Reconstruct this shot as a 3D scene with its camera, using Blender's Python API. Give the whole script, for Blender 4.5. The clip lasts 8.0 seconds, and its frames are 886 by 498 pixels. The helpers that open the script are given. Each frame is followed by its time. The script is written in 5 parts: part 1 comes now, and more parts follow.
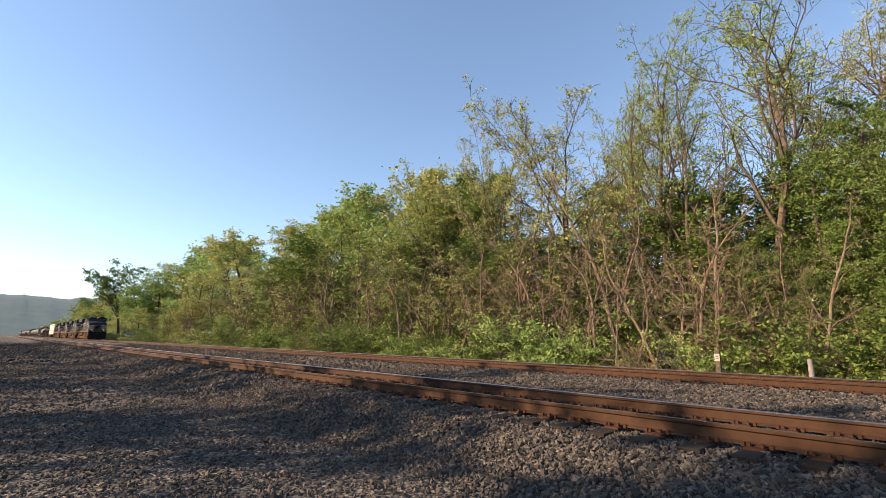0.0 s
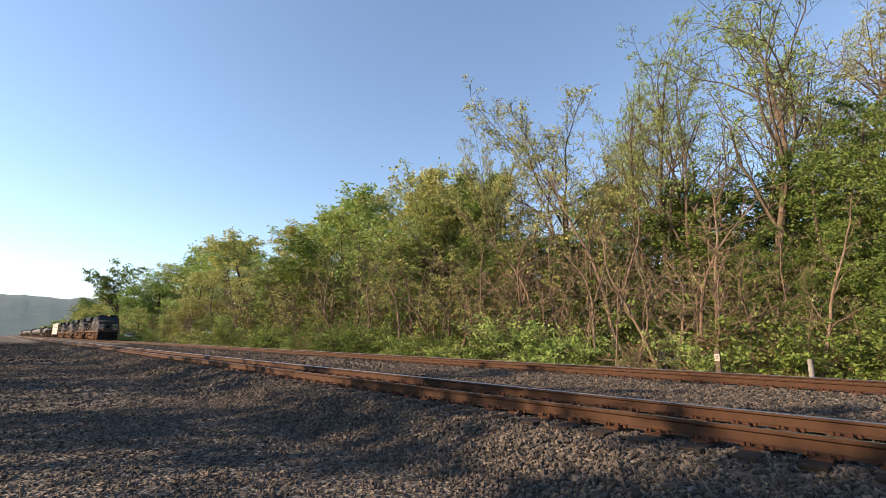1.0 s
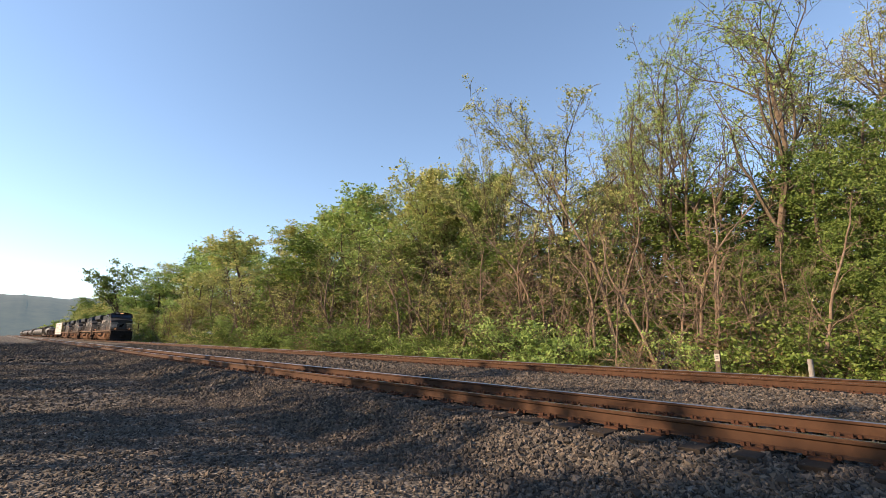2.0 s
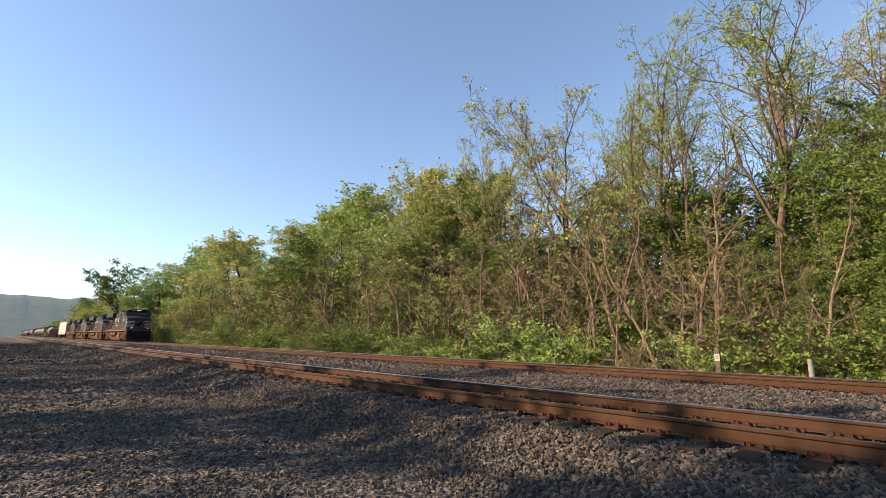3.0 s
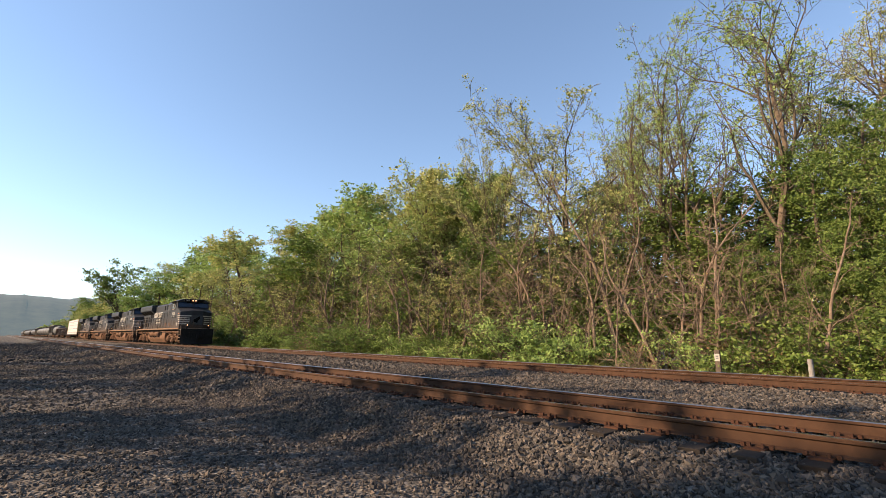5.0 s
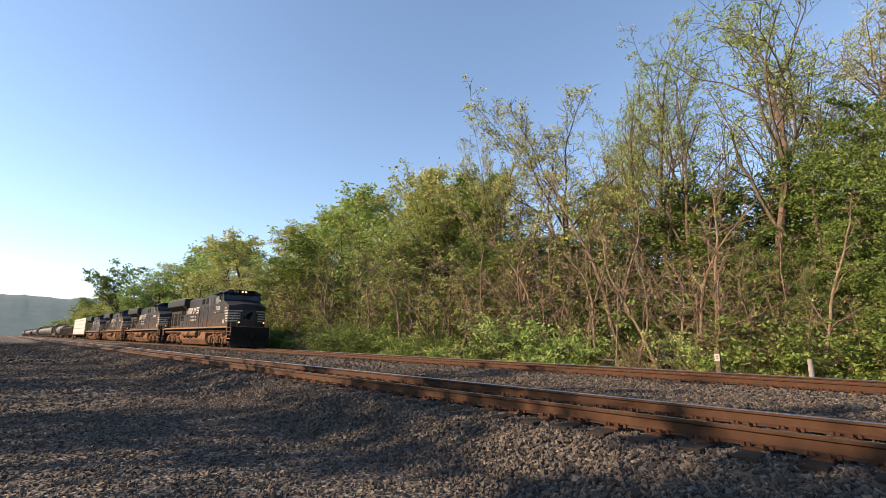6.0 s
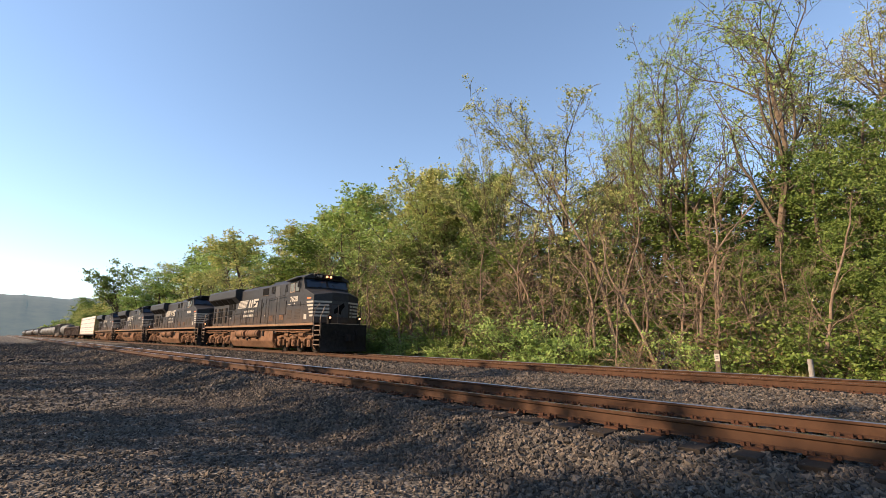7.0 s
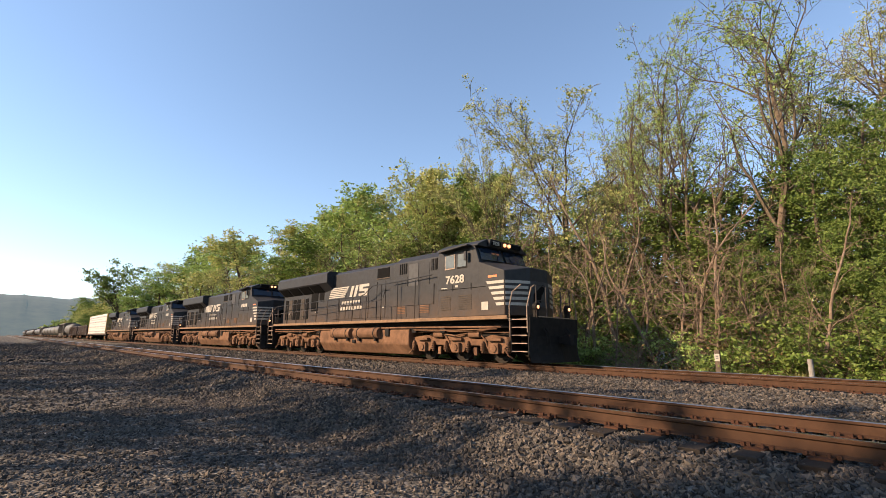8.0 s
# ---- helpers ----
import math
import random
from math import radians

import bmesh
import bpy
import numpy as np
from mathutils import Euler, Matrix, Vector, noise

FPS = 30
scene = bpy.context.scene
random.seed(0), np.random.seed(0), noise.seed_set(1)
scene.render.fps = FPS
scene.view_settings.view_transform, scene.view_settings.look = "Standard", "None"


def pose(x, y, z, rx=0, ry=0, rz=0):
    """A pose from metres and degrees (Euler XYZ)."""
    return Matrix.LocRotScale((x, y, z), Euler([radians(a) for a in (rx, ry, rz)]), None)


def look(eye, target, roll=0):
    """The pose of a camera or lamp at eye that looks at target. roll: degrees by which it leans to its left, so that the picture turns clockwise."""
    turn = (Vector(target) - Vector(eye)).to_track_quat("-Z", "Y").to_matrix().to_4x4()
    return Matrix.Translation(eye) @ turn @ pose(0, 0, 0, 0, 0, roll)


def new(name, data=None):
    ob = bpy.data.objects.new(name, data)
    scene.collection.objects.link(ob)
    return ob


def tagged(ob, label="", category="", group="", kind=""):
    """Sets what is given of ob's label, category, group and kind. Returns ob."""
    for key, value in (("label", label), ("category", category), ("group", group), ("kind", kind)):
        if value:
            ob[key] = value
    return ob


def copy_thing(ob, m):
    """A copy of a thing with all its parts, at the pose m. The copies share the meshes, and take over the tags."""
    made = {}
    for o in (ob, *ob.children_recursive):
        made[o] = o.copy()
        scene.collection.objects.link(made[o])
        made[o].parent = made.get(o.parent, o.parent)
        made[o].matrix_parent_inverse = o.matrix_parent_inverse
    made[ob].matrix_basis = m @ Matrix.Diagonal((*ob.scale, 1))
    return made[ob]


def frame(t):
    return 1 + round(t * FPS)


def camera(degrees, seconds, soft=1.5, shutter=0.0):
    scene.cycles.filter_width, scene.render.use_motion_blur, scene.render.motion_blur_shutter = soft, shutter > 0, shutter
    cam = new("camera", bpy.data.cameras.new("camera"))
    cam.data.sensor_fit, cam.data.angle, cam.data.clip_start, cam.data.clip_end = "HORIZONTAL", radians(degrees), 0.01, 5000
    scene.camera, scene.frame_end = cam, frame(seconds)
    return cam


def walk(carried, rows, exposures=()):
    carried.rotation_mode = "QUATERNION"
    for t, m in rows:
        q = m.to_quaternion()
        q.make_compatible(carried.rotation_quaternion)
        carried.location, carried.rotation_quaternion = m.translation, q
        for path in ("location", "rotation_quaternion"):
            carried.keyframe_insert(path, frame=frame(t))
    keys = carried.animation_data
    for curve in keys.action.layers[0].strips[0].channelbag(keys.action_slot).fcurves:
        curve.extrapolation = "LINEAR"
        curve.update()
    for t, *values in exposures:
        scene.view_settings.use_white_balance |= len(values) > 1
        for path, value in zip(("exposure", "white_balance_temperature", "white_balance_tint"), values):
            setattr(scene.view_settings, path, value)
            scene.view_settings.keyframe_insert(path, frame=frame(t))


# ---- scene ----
# eye of the camera, 1.55 m over the gravel lot; it stands still
EYE = Vector((0.0, 0.0, 1.55))
FORWARD = Vector((-0.71836, 0.66868, 0.19190))
cam = camera(87.3, 8.0, soft=0.5)
walk(cam, [(0.0, look(EYE, EYE + FORWARD * 10, 0.68)), (8.0, look(EYE, EYE + FORWARD * 10, 0.68))])

# ---- world and sun ----
SUN_EL, SUN_AZ = radians(25), (-0.52, -0.854)
world = bpy.data.worlds.new("sky")
scene.world = world
world.use_nodes = True
wn = world.node_tree.nodes
sky = wn.new("ShaderNodeTexSky")
sky.sky_type, sky.sun_disc = "NISHITA", False
sky.sun_elevation, sky.sun_rotation = SUN_EL, math.atan2(SUN_AZ[0], SUN_AZ[1])
sky.air_density, sky.dust_density, sky.ozone_density = 1.0, 0.1, 1.5
sky.altitude = 600
wn["Background"].inputs[1].default_value = 0.126
# a hazy sky: a softer step from the zenith to the horizon
haze = wn.new("ShaderNodeGamma")
haze.inputs[1].default_value = 0.90
blue = wn.new("ShaderNodeMix")
blue.data_type, blue.blend_type = "RGBA", "MULTIPLY"
blue.inputs[0].default_value, blue.inputs[7].default_value = 1.0, (1.01, 1.0, 1.02, 1)
world.node_tree.links.new(sky.outputs[0], haze.inputs[0])
world.node_tree.links.new(haze.outputs[0], blue.inputs[6])
world.node_tree.links.new(blue.outputs[2], wn["Background"].inputs[0])
sun = new("sun", bpy.data.lights.new("sun", "SUN"))
sun.data.energy, sun.data.angle, sun.data.color = 5.0, radians(0.6), (1.0, 0.72, 0.47)
toward = Vector((SUN_AZ[0] * math.cos(SUN_EL), SUN_AZ[1] * math.cos(SUN_EL), math.sin(SUN_EL)))
sun.matrix_world = look(toward * 100, (0, 0, 0))
scene.view_settings.exposure = 1.2

# ---- materials ----
def material(name, build):
    m = bpy.data.materials.new(name)
    m.use_nodes = True
    t = m.node_tree
    build(t, t.nodes["Principled BSDF"])
    return m


def node(t, kind, **values):
    n = t.nodes.new("ShaderNode" + kind)
    for k, v in values.items():
        n.inputs[k].default_value = v
    return n


def noise_at(t, scale, detail=4.0, rough=0.6, space="Object"):
    co = t.nodes.new("ShaderNodeTexCoord")
    n = node(t, "TexNoise", Scale=scale, Detail=detail, Roughness=rough)
    t.links.new(co.outputs[space], n.inputs["Vector"])
    return n.outputs["Fac"]


def ramp(t, fac, stops):
    r = t.nodes.new("ShaderNodeValToRGB")
    e = r.color_ramp.elements
    while len(e) < len(stops):
        e.new(0.5)
    for el, (pos, col) in zip(e, stops):
        el.position, el.color = pos, (*col, 1)
    t.links.new(fac, r.inputs[0])
    return r.outputs[0]


def mix(t, fac, a, b, blend="MIX"):
    m = t.nodes.new("ShaderNodeMix")
    m.data_type, m.blend_type = "RGBA", blend
    for sock, v in ((m.inputs[0], fac), (m.inputs[6], a), (m.inputs[7], b)):
        if isinstance(v, bpy.types.NodeSocket):
            t.links.new(v, sock)
        else:
            sock.default_value = v if isinstance(v, float) else (*v, 1)
    return m.outputs[2]


def bump(t, p, fac, strength, distance):
    b = node(t, "Bump", Strength=strength, Distance=distance)
    t.links.new(fac, b.inputs["Height"])
    t.links.new(b.outputs[0], p.inputs["Normal"])


def surface(name, dark, light, scale, rough=0.7, metal=0.0, relief=0.0, grime=None, grime_scale=0.6, grime_from=0.5, gloss=0.3):
    """A worn surface: two tones by a fine noise, grime by a coarse one."""
    def build(t, p):
        f = noise_at(t, scale)
        c = ramp(t, f, [(0.3, dark), (0.7, light)])
        if grime:
            g = ramp(t, noise_at(t, grime_scale, 6.0, 0.7), [(grime_from - 0.1, (0, 0, 0)), (grime_from + 0.2, (1, 1, 1))])
            c = mix(t, g, c, grime)
        t.links.new(c, p.inputs["Base Color"])
        p.inputs["Roughness"].default_value, p.inputs["Metallic"].default_value = rough, metal
        p.inputs["Specular IOR Level"].default_value = gloss
        if relief:
            bump(t, p, f, 0.6, relief)
    return material(name, build)


def per_piece(name, tones, scale, rough=0.85, relief=0.004, island=True):
    """Tones that differ from piece to piece, with a grain."""
    def build(t, p):
        if island:
            r = t.nodes.new("ShaderNodeNewGeometry").outputs["Random Per Island"]
        else:
            r = t.nodes.new("ShaderNodeObjectInfo").outputs["Random"]
        n = len(tones)
        c = ramp(t, r, [(i / max(1, n - 1), c) for i, c in enumerate(tones)])
        f = noise_at(t, scale)
        c = mix(t, 0.55, c, ramp(t, f, [(0.3, (0.35, 0.35, 0.35)), (0.75, (1, 1, 1))]), "MULTIPLY")
        t.links.new(c, p.inputs["Base Color"])
        p.inputs["Roughness"].default_value = rough
        p.inputs["Specular IOR Level"].default_value = 0.2
        bump(t, p, f, 0.5, relief)
    return material(name, build)


def leaf_material(name, tones):
    def build(t, p):
        r = t.nodes.new("ShaderNodeNewGeometry").outputs["Random Per Island"]
        n = len(tones)
        c = ramp(t, r, [(i / (n - 1), c) for i, c in enumerate(tones)])
        o = t.nodes.new("ShaderNodeObjectInfo").outputs["Random"]
        c = mix(t, 0.5, c, ramp(t, o, [(0.0, (0.75, 0.85, 0.8)), (0.5, (1, 1, 1)), (1.0, (1.0, 0.95, 0.85))]), "MULTIPLY")
        t.links.new(c, p.inputs["Base Color"])
        p.inputs["Roughness"].default_value = 0.6
        p.inputs["Specular IOR Level"].default_value = 0.25
        tr = t.nodes.new("ShaderNodeBsdfTranslucent")
        t.links.new(c, tr.inputs["Color"])
        m = node(t, "MixShader", Fac=0.28)
        t.links.new(p.outputs[0], m.inputs[1])
        t.links.new(tr.outputs[0], m.inputs[2])
        t.links.new(m.outputs[0], t.nodes["Material Output"].inputs["Surface"])
    return material(name, build)


def ground_build(t, p):
    co = t.nodes.new("ShaderNodeTexCoord")
    v = node(t, "TexVoronoi", Scale=17.0)
    t.links.new(co.outputs["Object"], v.inputs["Vector"])
    stone = t.nodes.new("ShaderNodeSeparateColor")
    t.links.new(v.outputs["Color"], stone.inputs[0])
    base = ramp(t, stone.outputs[0], [(0.0, (0.0432, 0.0405, 0.0378)), (0.5, (0.0945, 0.0864, 0.0756)), (0.85, (0.1620, 0.1458, 0.1255)), (1.0, (0.2970, 0.2633, 0.2228))])
    fine = noise_at(t, 60.0)
    base = mix(t, 0.5, base, ramp(t, fine, [(0.3, (0.4, 0.4, 0.4)), (0.7, (1, 1, 1))]), "MULTIPLY")
    dust = ramp(t, noise_at(t, 0.35, 5.0, 0.65), [(0.4, (0, 0, 0)), (0.7, (1, 1, 1))])
    base = mix(t, dust, base, mix(t, 0.5, base, (0.13, 0.115, 0.098)))
    t.links.new(base, p.inputs["Base Color"])
    p.inputs["Roughness"].default_value, p.inputs["Specular IOR Level"].default_value = 0.95, 0.08
    b = node(t, "Bump", Strength=1.0, Distance=0.03)
    inv = ramp(t, v.outputs["Distance"], [(0.0, (1, 1, 1)), (0.7, (0, 0, 0))])
    t.links.new(inv, b.inputs["Height"])
    t.links.new(b.outputs[0], p.inputs["Normal"])


GRAVEL = material("gravel", ground_build)
STONE = per_piece("ballast_stone", [(0.0279, 0.0256, 0.0239), (0.0512, 0.0454, 0.0401), (0.0793, 0.0683, 0.0603), (0.1122, 0.0960, 0.0803), (0.1781, 0.1420, 0.1125)], 40.0)
RUST = surface("rusty_rail", (0.040, 0.0185, 0.0085), (0.068, 0.0315, 0.0150), 9.0, 0.85, 0.0, 0.003, (0.0396, 0.0182, 0.00883), 2.2)
SHINE = surface("polished_rail_head", (0.35, 0.35, 0.36), (0.6, 0.6, 0.6), 20.0, 0.32, 1.0)
TIE = per_piece("weathered_tie", [(0.0182, 0.0139, 0.0109), (0.0297, 0.0231, 0.0182), (0.0396, 0.0314, 0.0248)], 14.0, 0.9, 0.01, island=False)
PLATE = surface("rusty_tie_plate", (0.048, 0.0195, 0.0105), (0.078, 0.033, 0.0165), 25.0, 0.85, 0.2, 0.003)
FLOOR = surface("forest_floor", (0.05, 0.045, 0.025), (0.12, 0.10, 0.06), 2.0, 0.95, 0.0, 0.05, (0.05, 0.07, 0.02), 0.5)
BARK = surface("brown_bark", (0.0560, 0.0403, 0.0275), (0.1480, 0.1092, 0.0757), 7.0, 0.95, 0.0, 0.03, (0.0848, 0.0776, 0.0417), 0.5, 0.6)
BARK_PALE = surface("pale_bark", (0.115, 0.083, 0.058), (0.26, 0.197, 0.142), 6.0, 0.9, 0.0, 0.02, (0.104, 0.0698, 0.0448), 0.9)
BARK_DARK = surface("dark_bark", (0.04, 0.032, 0.025), (0.12, 0.09, 0.065), 7.0, 0.95, 0.0, 0.03)
LEAF_FRESH = leaf_material("fresh_leaves", [(0.1866, 0.2752, 0.0667), (0.2724, 0.3772, 0.1000), (0.3614, 0.4486, 0.1334), (0.1431, 0.2164, 0.0667)])
LEAF_OLIVE = leaf_material("olive_leaves", [(0.2673, 0.3078, 0.0880), (0.3817, 0.4072, 0.1265), (0.4730, 0.4547, 0.1760), (0.2211, 0.2430, 0.0880)])
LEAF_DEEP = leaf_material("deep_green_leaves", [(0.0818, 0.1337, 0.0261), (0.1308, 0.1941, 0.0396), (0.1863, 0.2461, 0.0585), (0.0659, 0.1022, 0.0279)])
LEAF_DRY = leaf_material("dry_brush_leaves", [(0.20, 0.12, 0.06), (0.26, 0.17, 0.09), (0.17, 0.12, 0.05), (0.16, 0.17, 0.05)])
GRASS = leaf_material("grass_blades", [(0.18, 0.207, 0.044), (0.264, 0.276, 0.077), (0.36, 0.31, 0.143), (0.144, 0.184, 0.033)])
def loco_build(t, p):
    fine = ramp(t, noise_at(t, 5.0), [(0.3, (0.020, 0.0208, 0.0232)), (0.7, (0.031, 0.0322, 0.0355))])
    streak = t.nodes.new("ShaderNodeTexCoord")
    grid = node(t, "Mapping", Scale=(2.2, 2.2, 0.25))
    t.links.new(streak.outputs["Object"], grid.inputs["Vector"])
    run = node(t, "TexNoise", Scale=1.6, Detail=6.0, Roughness=0.7)
    t.links.new(grid.outputs[0], run.inputs["Vector"])
    c = mix(t, ramp(t, run.outputs["Fac"], [(0.48, (0, 0, 0)), (0.75, (0.8, 0.8, 0.8))]), fine, (0.03, 0.0295, 0.029))
    # road dust thrown up from the track
    height = t.nodes.new("ShaderNodeSeparateXYZ")
    t.links.new(streak.outputs["Object"], height.inputs[0])
    far_up = node(t, "MapRange")
    for k, v in ((1, 1.6), (2, 2.9), (3, 1.0), (4, 0.0)):
        far_up.inputs[k].default_value = v
    t.links.new(height.outputs[2], far_up.inputs[0])
    dust = mix(t, 1.0, far_up.outputs[0], ramp(t, noise_at(t, 1.3, 6.0, 0.7), [(0.3, (0.15, 0.15, 0.15)), (0.7, (0.75, 0.75, 0.75))]), "MULTIPLY")
    c = mix(t, dust, c, (0.098, 0.058, 0.034))
    t.links.new(c, p.inputs["Base Color"])
    p.inputs["Roughness"].default_value, p.inputs["Specular IOR Level"].default_value = 0.5, 0.14


LOCO_BLACK = material("black_locomotive_paint", loco_build)
LOCO_DUSTY = surface("dusty_black_paint", (0.022, 0.0198, 0.0176), (0.044, 0.0363, 0.0297), 4.0, 0.7, 0.0, 0.0, (0.066, 0.0495, 0.0374), 0.9, gloss=0.15)
SILL_DUST = surface("dusty_sill_stripe", (0.136, 0.07875, 0.042), (0.216, 0.1312, 0.0735), 6.0, 0.75, 0.0, 0.0, (0.072, 0.045, 0.028), 1.2, 0.6)
TRUCK_DUST = surface("brown_dusty_steel", (0.120, 0.066, 0.040), (0.2, 0.112, 0.067), 3.0, 0.9, 0.0, 0.003, (0.066, 0.038, 0.024), 0.9, 0.55, gloss=0.1)
DARK_STEEL = surface("dark_steel", (0.006, 0.006, 0.006), (0.0175, 0.015, 0.014), 6.0, 0.7, 0.0, gloss=0.12)
WHEEL_STEEL = surface("worn_wheel_steel", (0.015, 0.012, 0.01), (0.03, 0.025, 0.02), 8.0, 0.75, 0.0, gloss=0.1)
WHITE_PAINT = surface("white_stripe_paint", (0.286, 0.265, 0.23), (0.374, 0.351, 0.306), 8.0, 0.6, 0.0, 0.0, (0.204, 0.172, 0.134), 2.0, 0.6)
RAIL_PAINT = surface("worn_handrail_paint", (0.17, 0.12, 0.085), (0.3, 0.22, 0.16), 8.0, 0.6)
# near-black colour gives flat vents the dark of recessed openings
VENT = surface("vent_mesh", (0.0032, 0.0032, 0.0036), (0.008, 0.008, 0.008), 30.0, 0.8, gloss=0.05)
DOOR_GREY = surface("faded_grey_door_paint", (0.026, 0.027, 0.03), (0.04, 0.042, 0.046), 5.0, 0.6)
ORANGE = surface("orange_paint", (0.6, 0.14, 0.05), (0.7, 0.2, 0.08), 8.0, 0.6)
def glass_build(t, p):
    p.inputs["Base Color"].default_value, p.inputs["Roughness"].default_value = (0.01, 0.018, 0.035, 1), 0.06


GLASS = material("cab_glass", glass_build)
# side panes: the pale grey-green paints in reflected ground and trees
PANE = surface("side_glass_painted_reflection", (0.085, 0.095, 0.092), (0.135, 0.145, 0.135), 2.0, 0.12, gloss=0.5)


def lamp_build(t, p):
    p.inputs["Emission Color"].default_value, p.inputs["Emission Strength"].default_value = (1.0, 0.34, 0.09, 1), 1.0
HEADLIGHT = material("headlight_glow", lamp_build)
WRAP = surface("white_lumber_wrap", (0.396, 0.385, 0.363), (0.468, 0.457, 0.44), 1.5, 0.6, 0.0, 0.02, (0.33, 0.303, 0.303), 0.5, 0.6)
INK = surface("grey_print", (0.1, 0.096, 0.1), (0.144, 0.136, 0.144), 8.0, 0.7)
YELLOW = surface("faded_yellow_paint", (0.27, 0.198, 0.06), (0.36, 0.27, 0.096), 3.0, 0.7)
GONDOLA = surface("dark_brown_gondola_paint", (0.021, 0.0156, 0.0144), (0.045, 0.03, 0.0252), 1.5, 0.7, 0.0, 0.0, (0.072, 0.039, 0.024), 0.5)
TANK = surface("pale_grey_tank_paint", (0.0577, 0.0559, 0.052), (0.0847, 0.0812, 0.0749), 1.2, 0.6, 0.0, 0.0, (0.0347, 0.0289, 0.0231), 0.5, 0.6)
TANK_DARK = surface("black_tank_paint", (0.03, 0.03, 0.03), (0.06, 0.055, 0.05), 1.2, 0.5, 0.0, 0.0, (0.14, 0.11, 0.09), 0.5, 0.6)
HOPPER = surface("tan_hopper_paint", (0.084, 0.069, 0.054), (0.12, 0.102, 0.081), 1.2, 0.7, 0.0, 0.0, (0.06, 0.036, 0.024), 0.5, 0.6)
POST_WHITE = surface("weathered_white_post_paint", (0.157, 0.141, 0.126), (0.235, 0.223, 0.204), 5.0, 0.7, 0.0, 0.0, (0.118, 0.0353, 0.0235), 2.5, 0.62)
# aerial haze painted as a bluish glow over a near-black base
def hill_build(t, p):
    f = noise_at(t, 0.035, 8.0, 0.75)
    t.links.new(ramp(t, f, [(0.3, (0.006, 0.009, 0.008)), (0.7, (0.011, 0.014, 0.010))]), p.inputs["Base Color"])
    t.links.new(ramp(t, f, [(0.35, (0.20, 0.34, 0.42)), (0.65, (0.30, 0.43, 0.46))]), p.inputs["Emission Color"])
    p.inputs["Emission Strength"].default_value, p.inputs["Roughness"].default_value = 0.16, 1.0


HILL = material("far_hills_haze_glow", hill_build)

# ---- mesh helpers ----
def mesh_of(name, bm, *mats):
    me = bpy.data.meshes.new(name)
    bm.normal_update()
    bm.to_mesh(me)
    bm.free()
    for m in mats:
        me.materials.append(m)
    return me


def part(name, bm, mat, parent, label=""):
    ob = new(name, bm if isinstance(bm, bpy.types.Mesh) else mesh_of(name, bm, mat))
    ob.parent = parent
    if label:
        ob["label"] = label
    return ob


def box(bm, x0, x1, y0, y1, z0, z1, bevel=0.0):
    v = [bm.verts.new((x, y, z)) for x in (x0, x1) for y in (y0, y1) for z in (z0, z1)]
    f = [bm.faces.new([v[i] for i in q]) for q in ((0, 1, 3, 2), (4, 6, 7, 5), (0, 4, 5, 1), (2, 3, 7, 6), (0, 2, 6, 4), (1, 5, 7, 3))]
    if bevel:
        edges = list({e for q in f for e in q.edges})
        bmesh.ops.bevel(bm, geom=edges, offset=bevel, segments=2, profile=0.5, affect="EDGES")
    return bm


def prism(bm, outline, a, b, axis="y", bevel=0.0):
    """An outline in the two other axes, run from a to b along one axis."""
    def at(u, w, s):
        return {"y": (u, s, w), "x": (s, u, w), "z": (u, w, s)}[axis]
    lo = [bm.verts.new(at(u, w, a)) for u, w in outline]
    hi = [bm.verts.new(at(u, w, b)) for u, w in outline]
    n = len(outline)
    f = [bm.faces.new(lo), bm.faces.new(hi[::-1])]
    f += [bm.faces.new((lo[i], hi[i], hi[(i + 1) % n], lo[(i + 1) % n])) for i in range(n)]
    bmesh.ops.recalc_face_normals(bm, faces=f)
    if bevel:
        bmesh.ops.bevel(bm, geom=list({e for q in f for e in q.edges}), offset=bevel, segments=2, profile=0.5, affect="EDGES")
    return bm


def tube(bm, points, r, sides=6):
    """A round bar along points."""
    pts = [Vector(p) for p in points]
    rings = []
    for i, p in enumerate(pts):
        d = (pts[min(i + 1, len(pts) - 1)] - pts[max(i - 1, 0)]).normalized()
        u = d.orthogonal().normalized()
        if i:
            u = (rings[-1][1] - d * rings[-1][1].dot(d)).normalized()
        w = d.cross(u)
        ring = [bm.verts.new(p + (u * math.cos(a) + w * math.sin(a)) * r) for a in (2 * math.pi * k / sides for k in range(sides))]
        rings.append((ring, u))
    for (a, _), (b, _) in zip(rings, rings[1:]):
        for k in range(sides):
            bm.faces.new((a[k], a[(k + 1) % sides], b[(k + 1) % sides], b[k]))
    bm.faces.new(rings[0][0][::-1])
    bm.faces.new(rings[-1][0])
    return bm


def disc(bm, x, y0, y1, z, r, sides=20):
    """A round block across the track, as a wheel or a drum."""
    return tube(bm, [(x, y0, z), (x, y1, z)], r, sides)


def empty(name, m, label, category, group="", kind=""):
    ob = new(name)
    ob.matrix_basis = m
    return tagged(ob, label, category, group, kind)


def sheet(name, verts, faces, mat):
    me = bpy.data.meshes.new(name)
    me.from_pydata(verts.tolist(), [], faces.tolist())
    me.materials.append(mat)
    return me

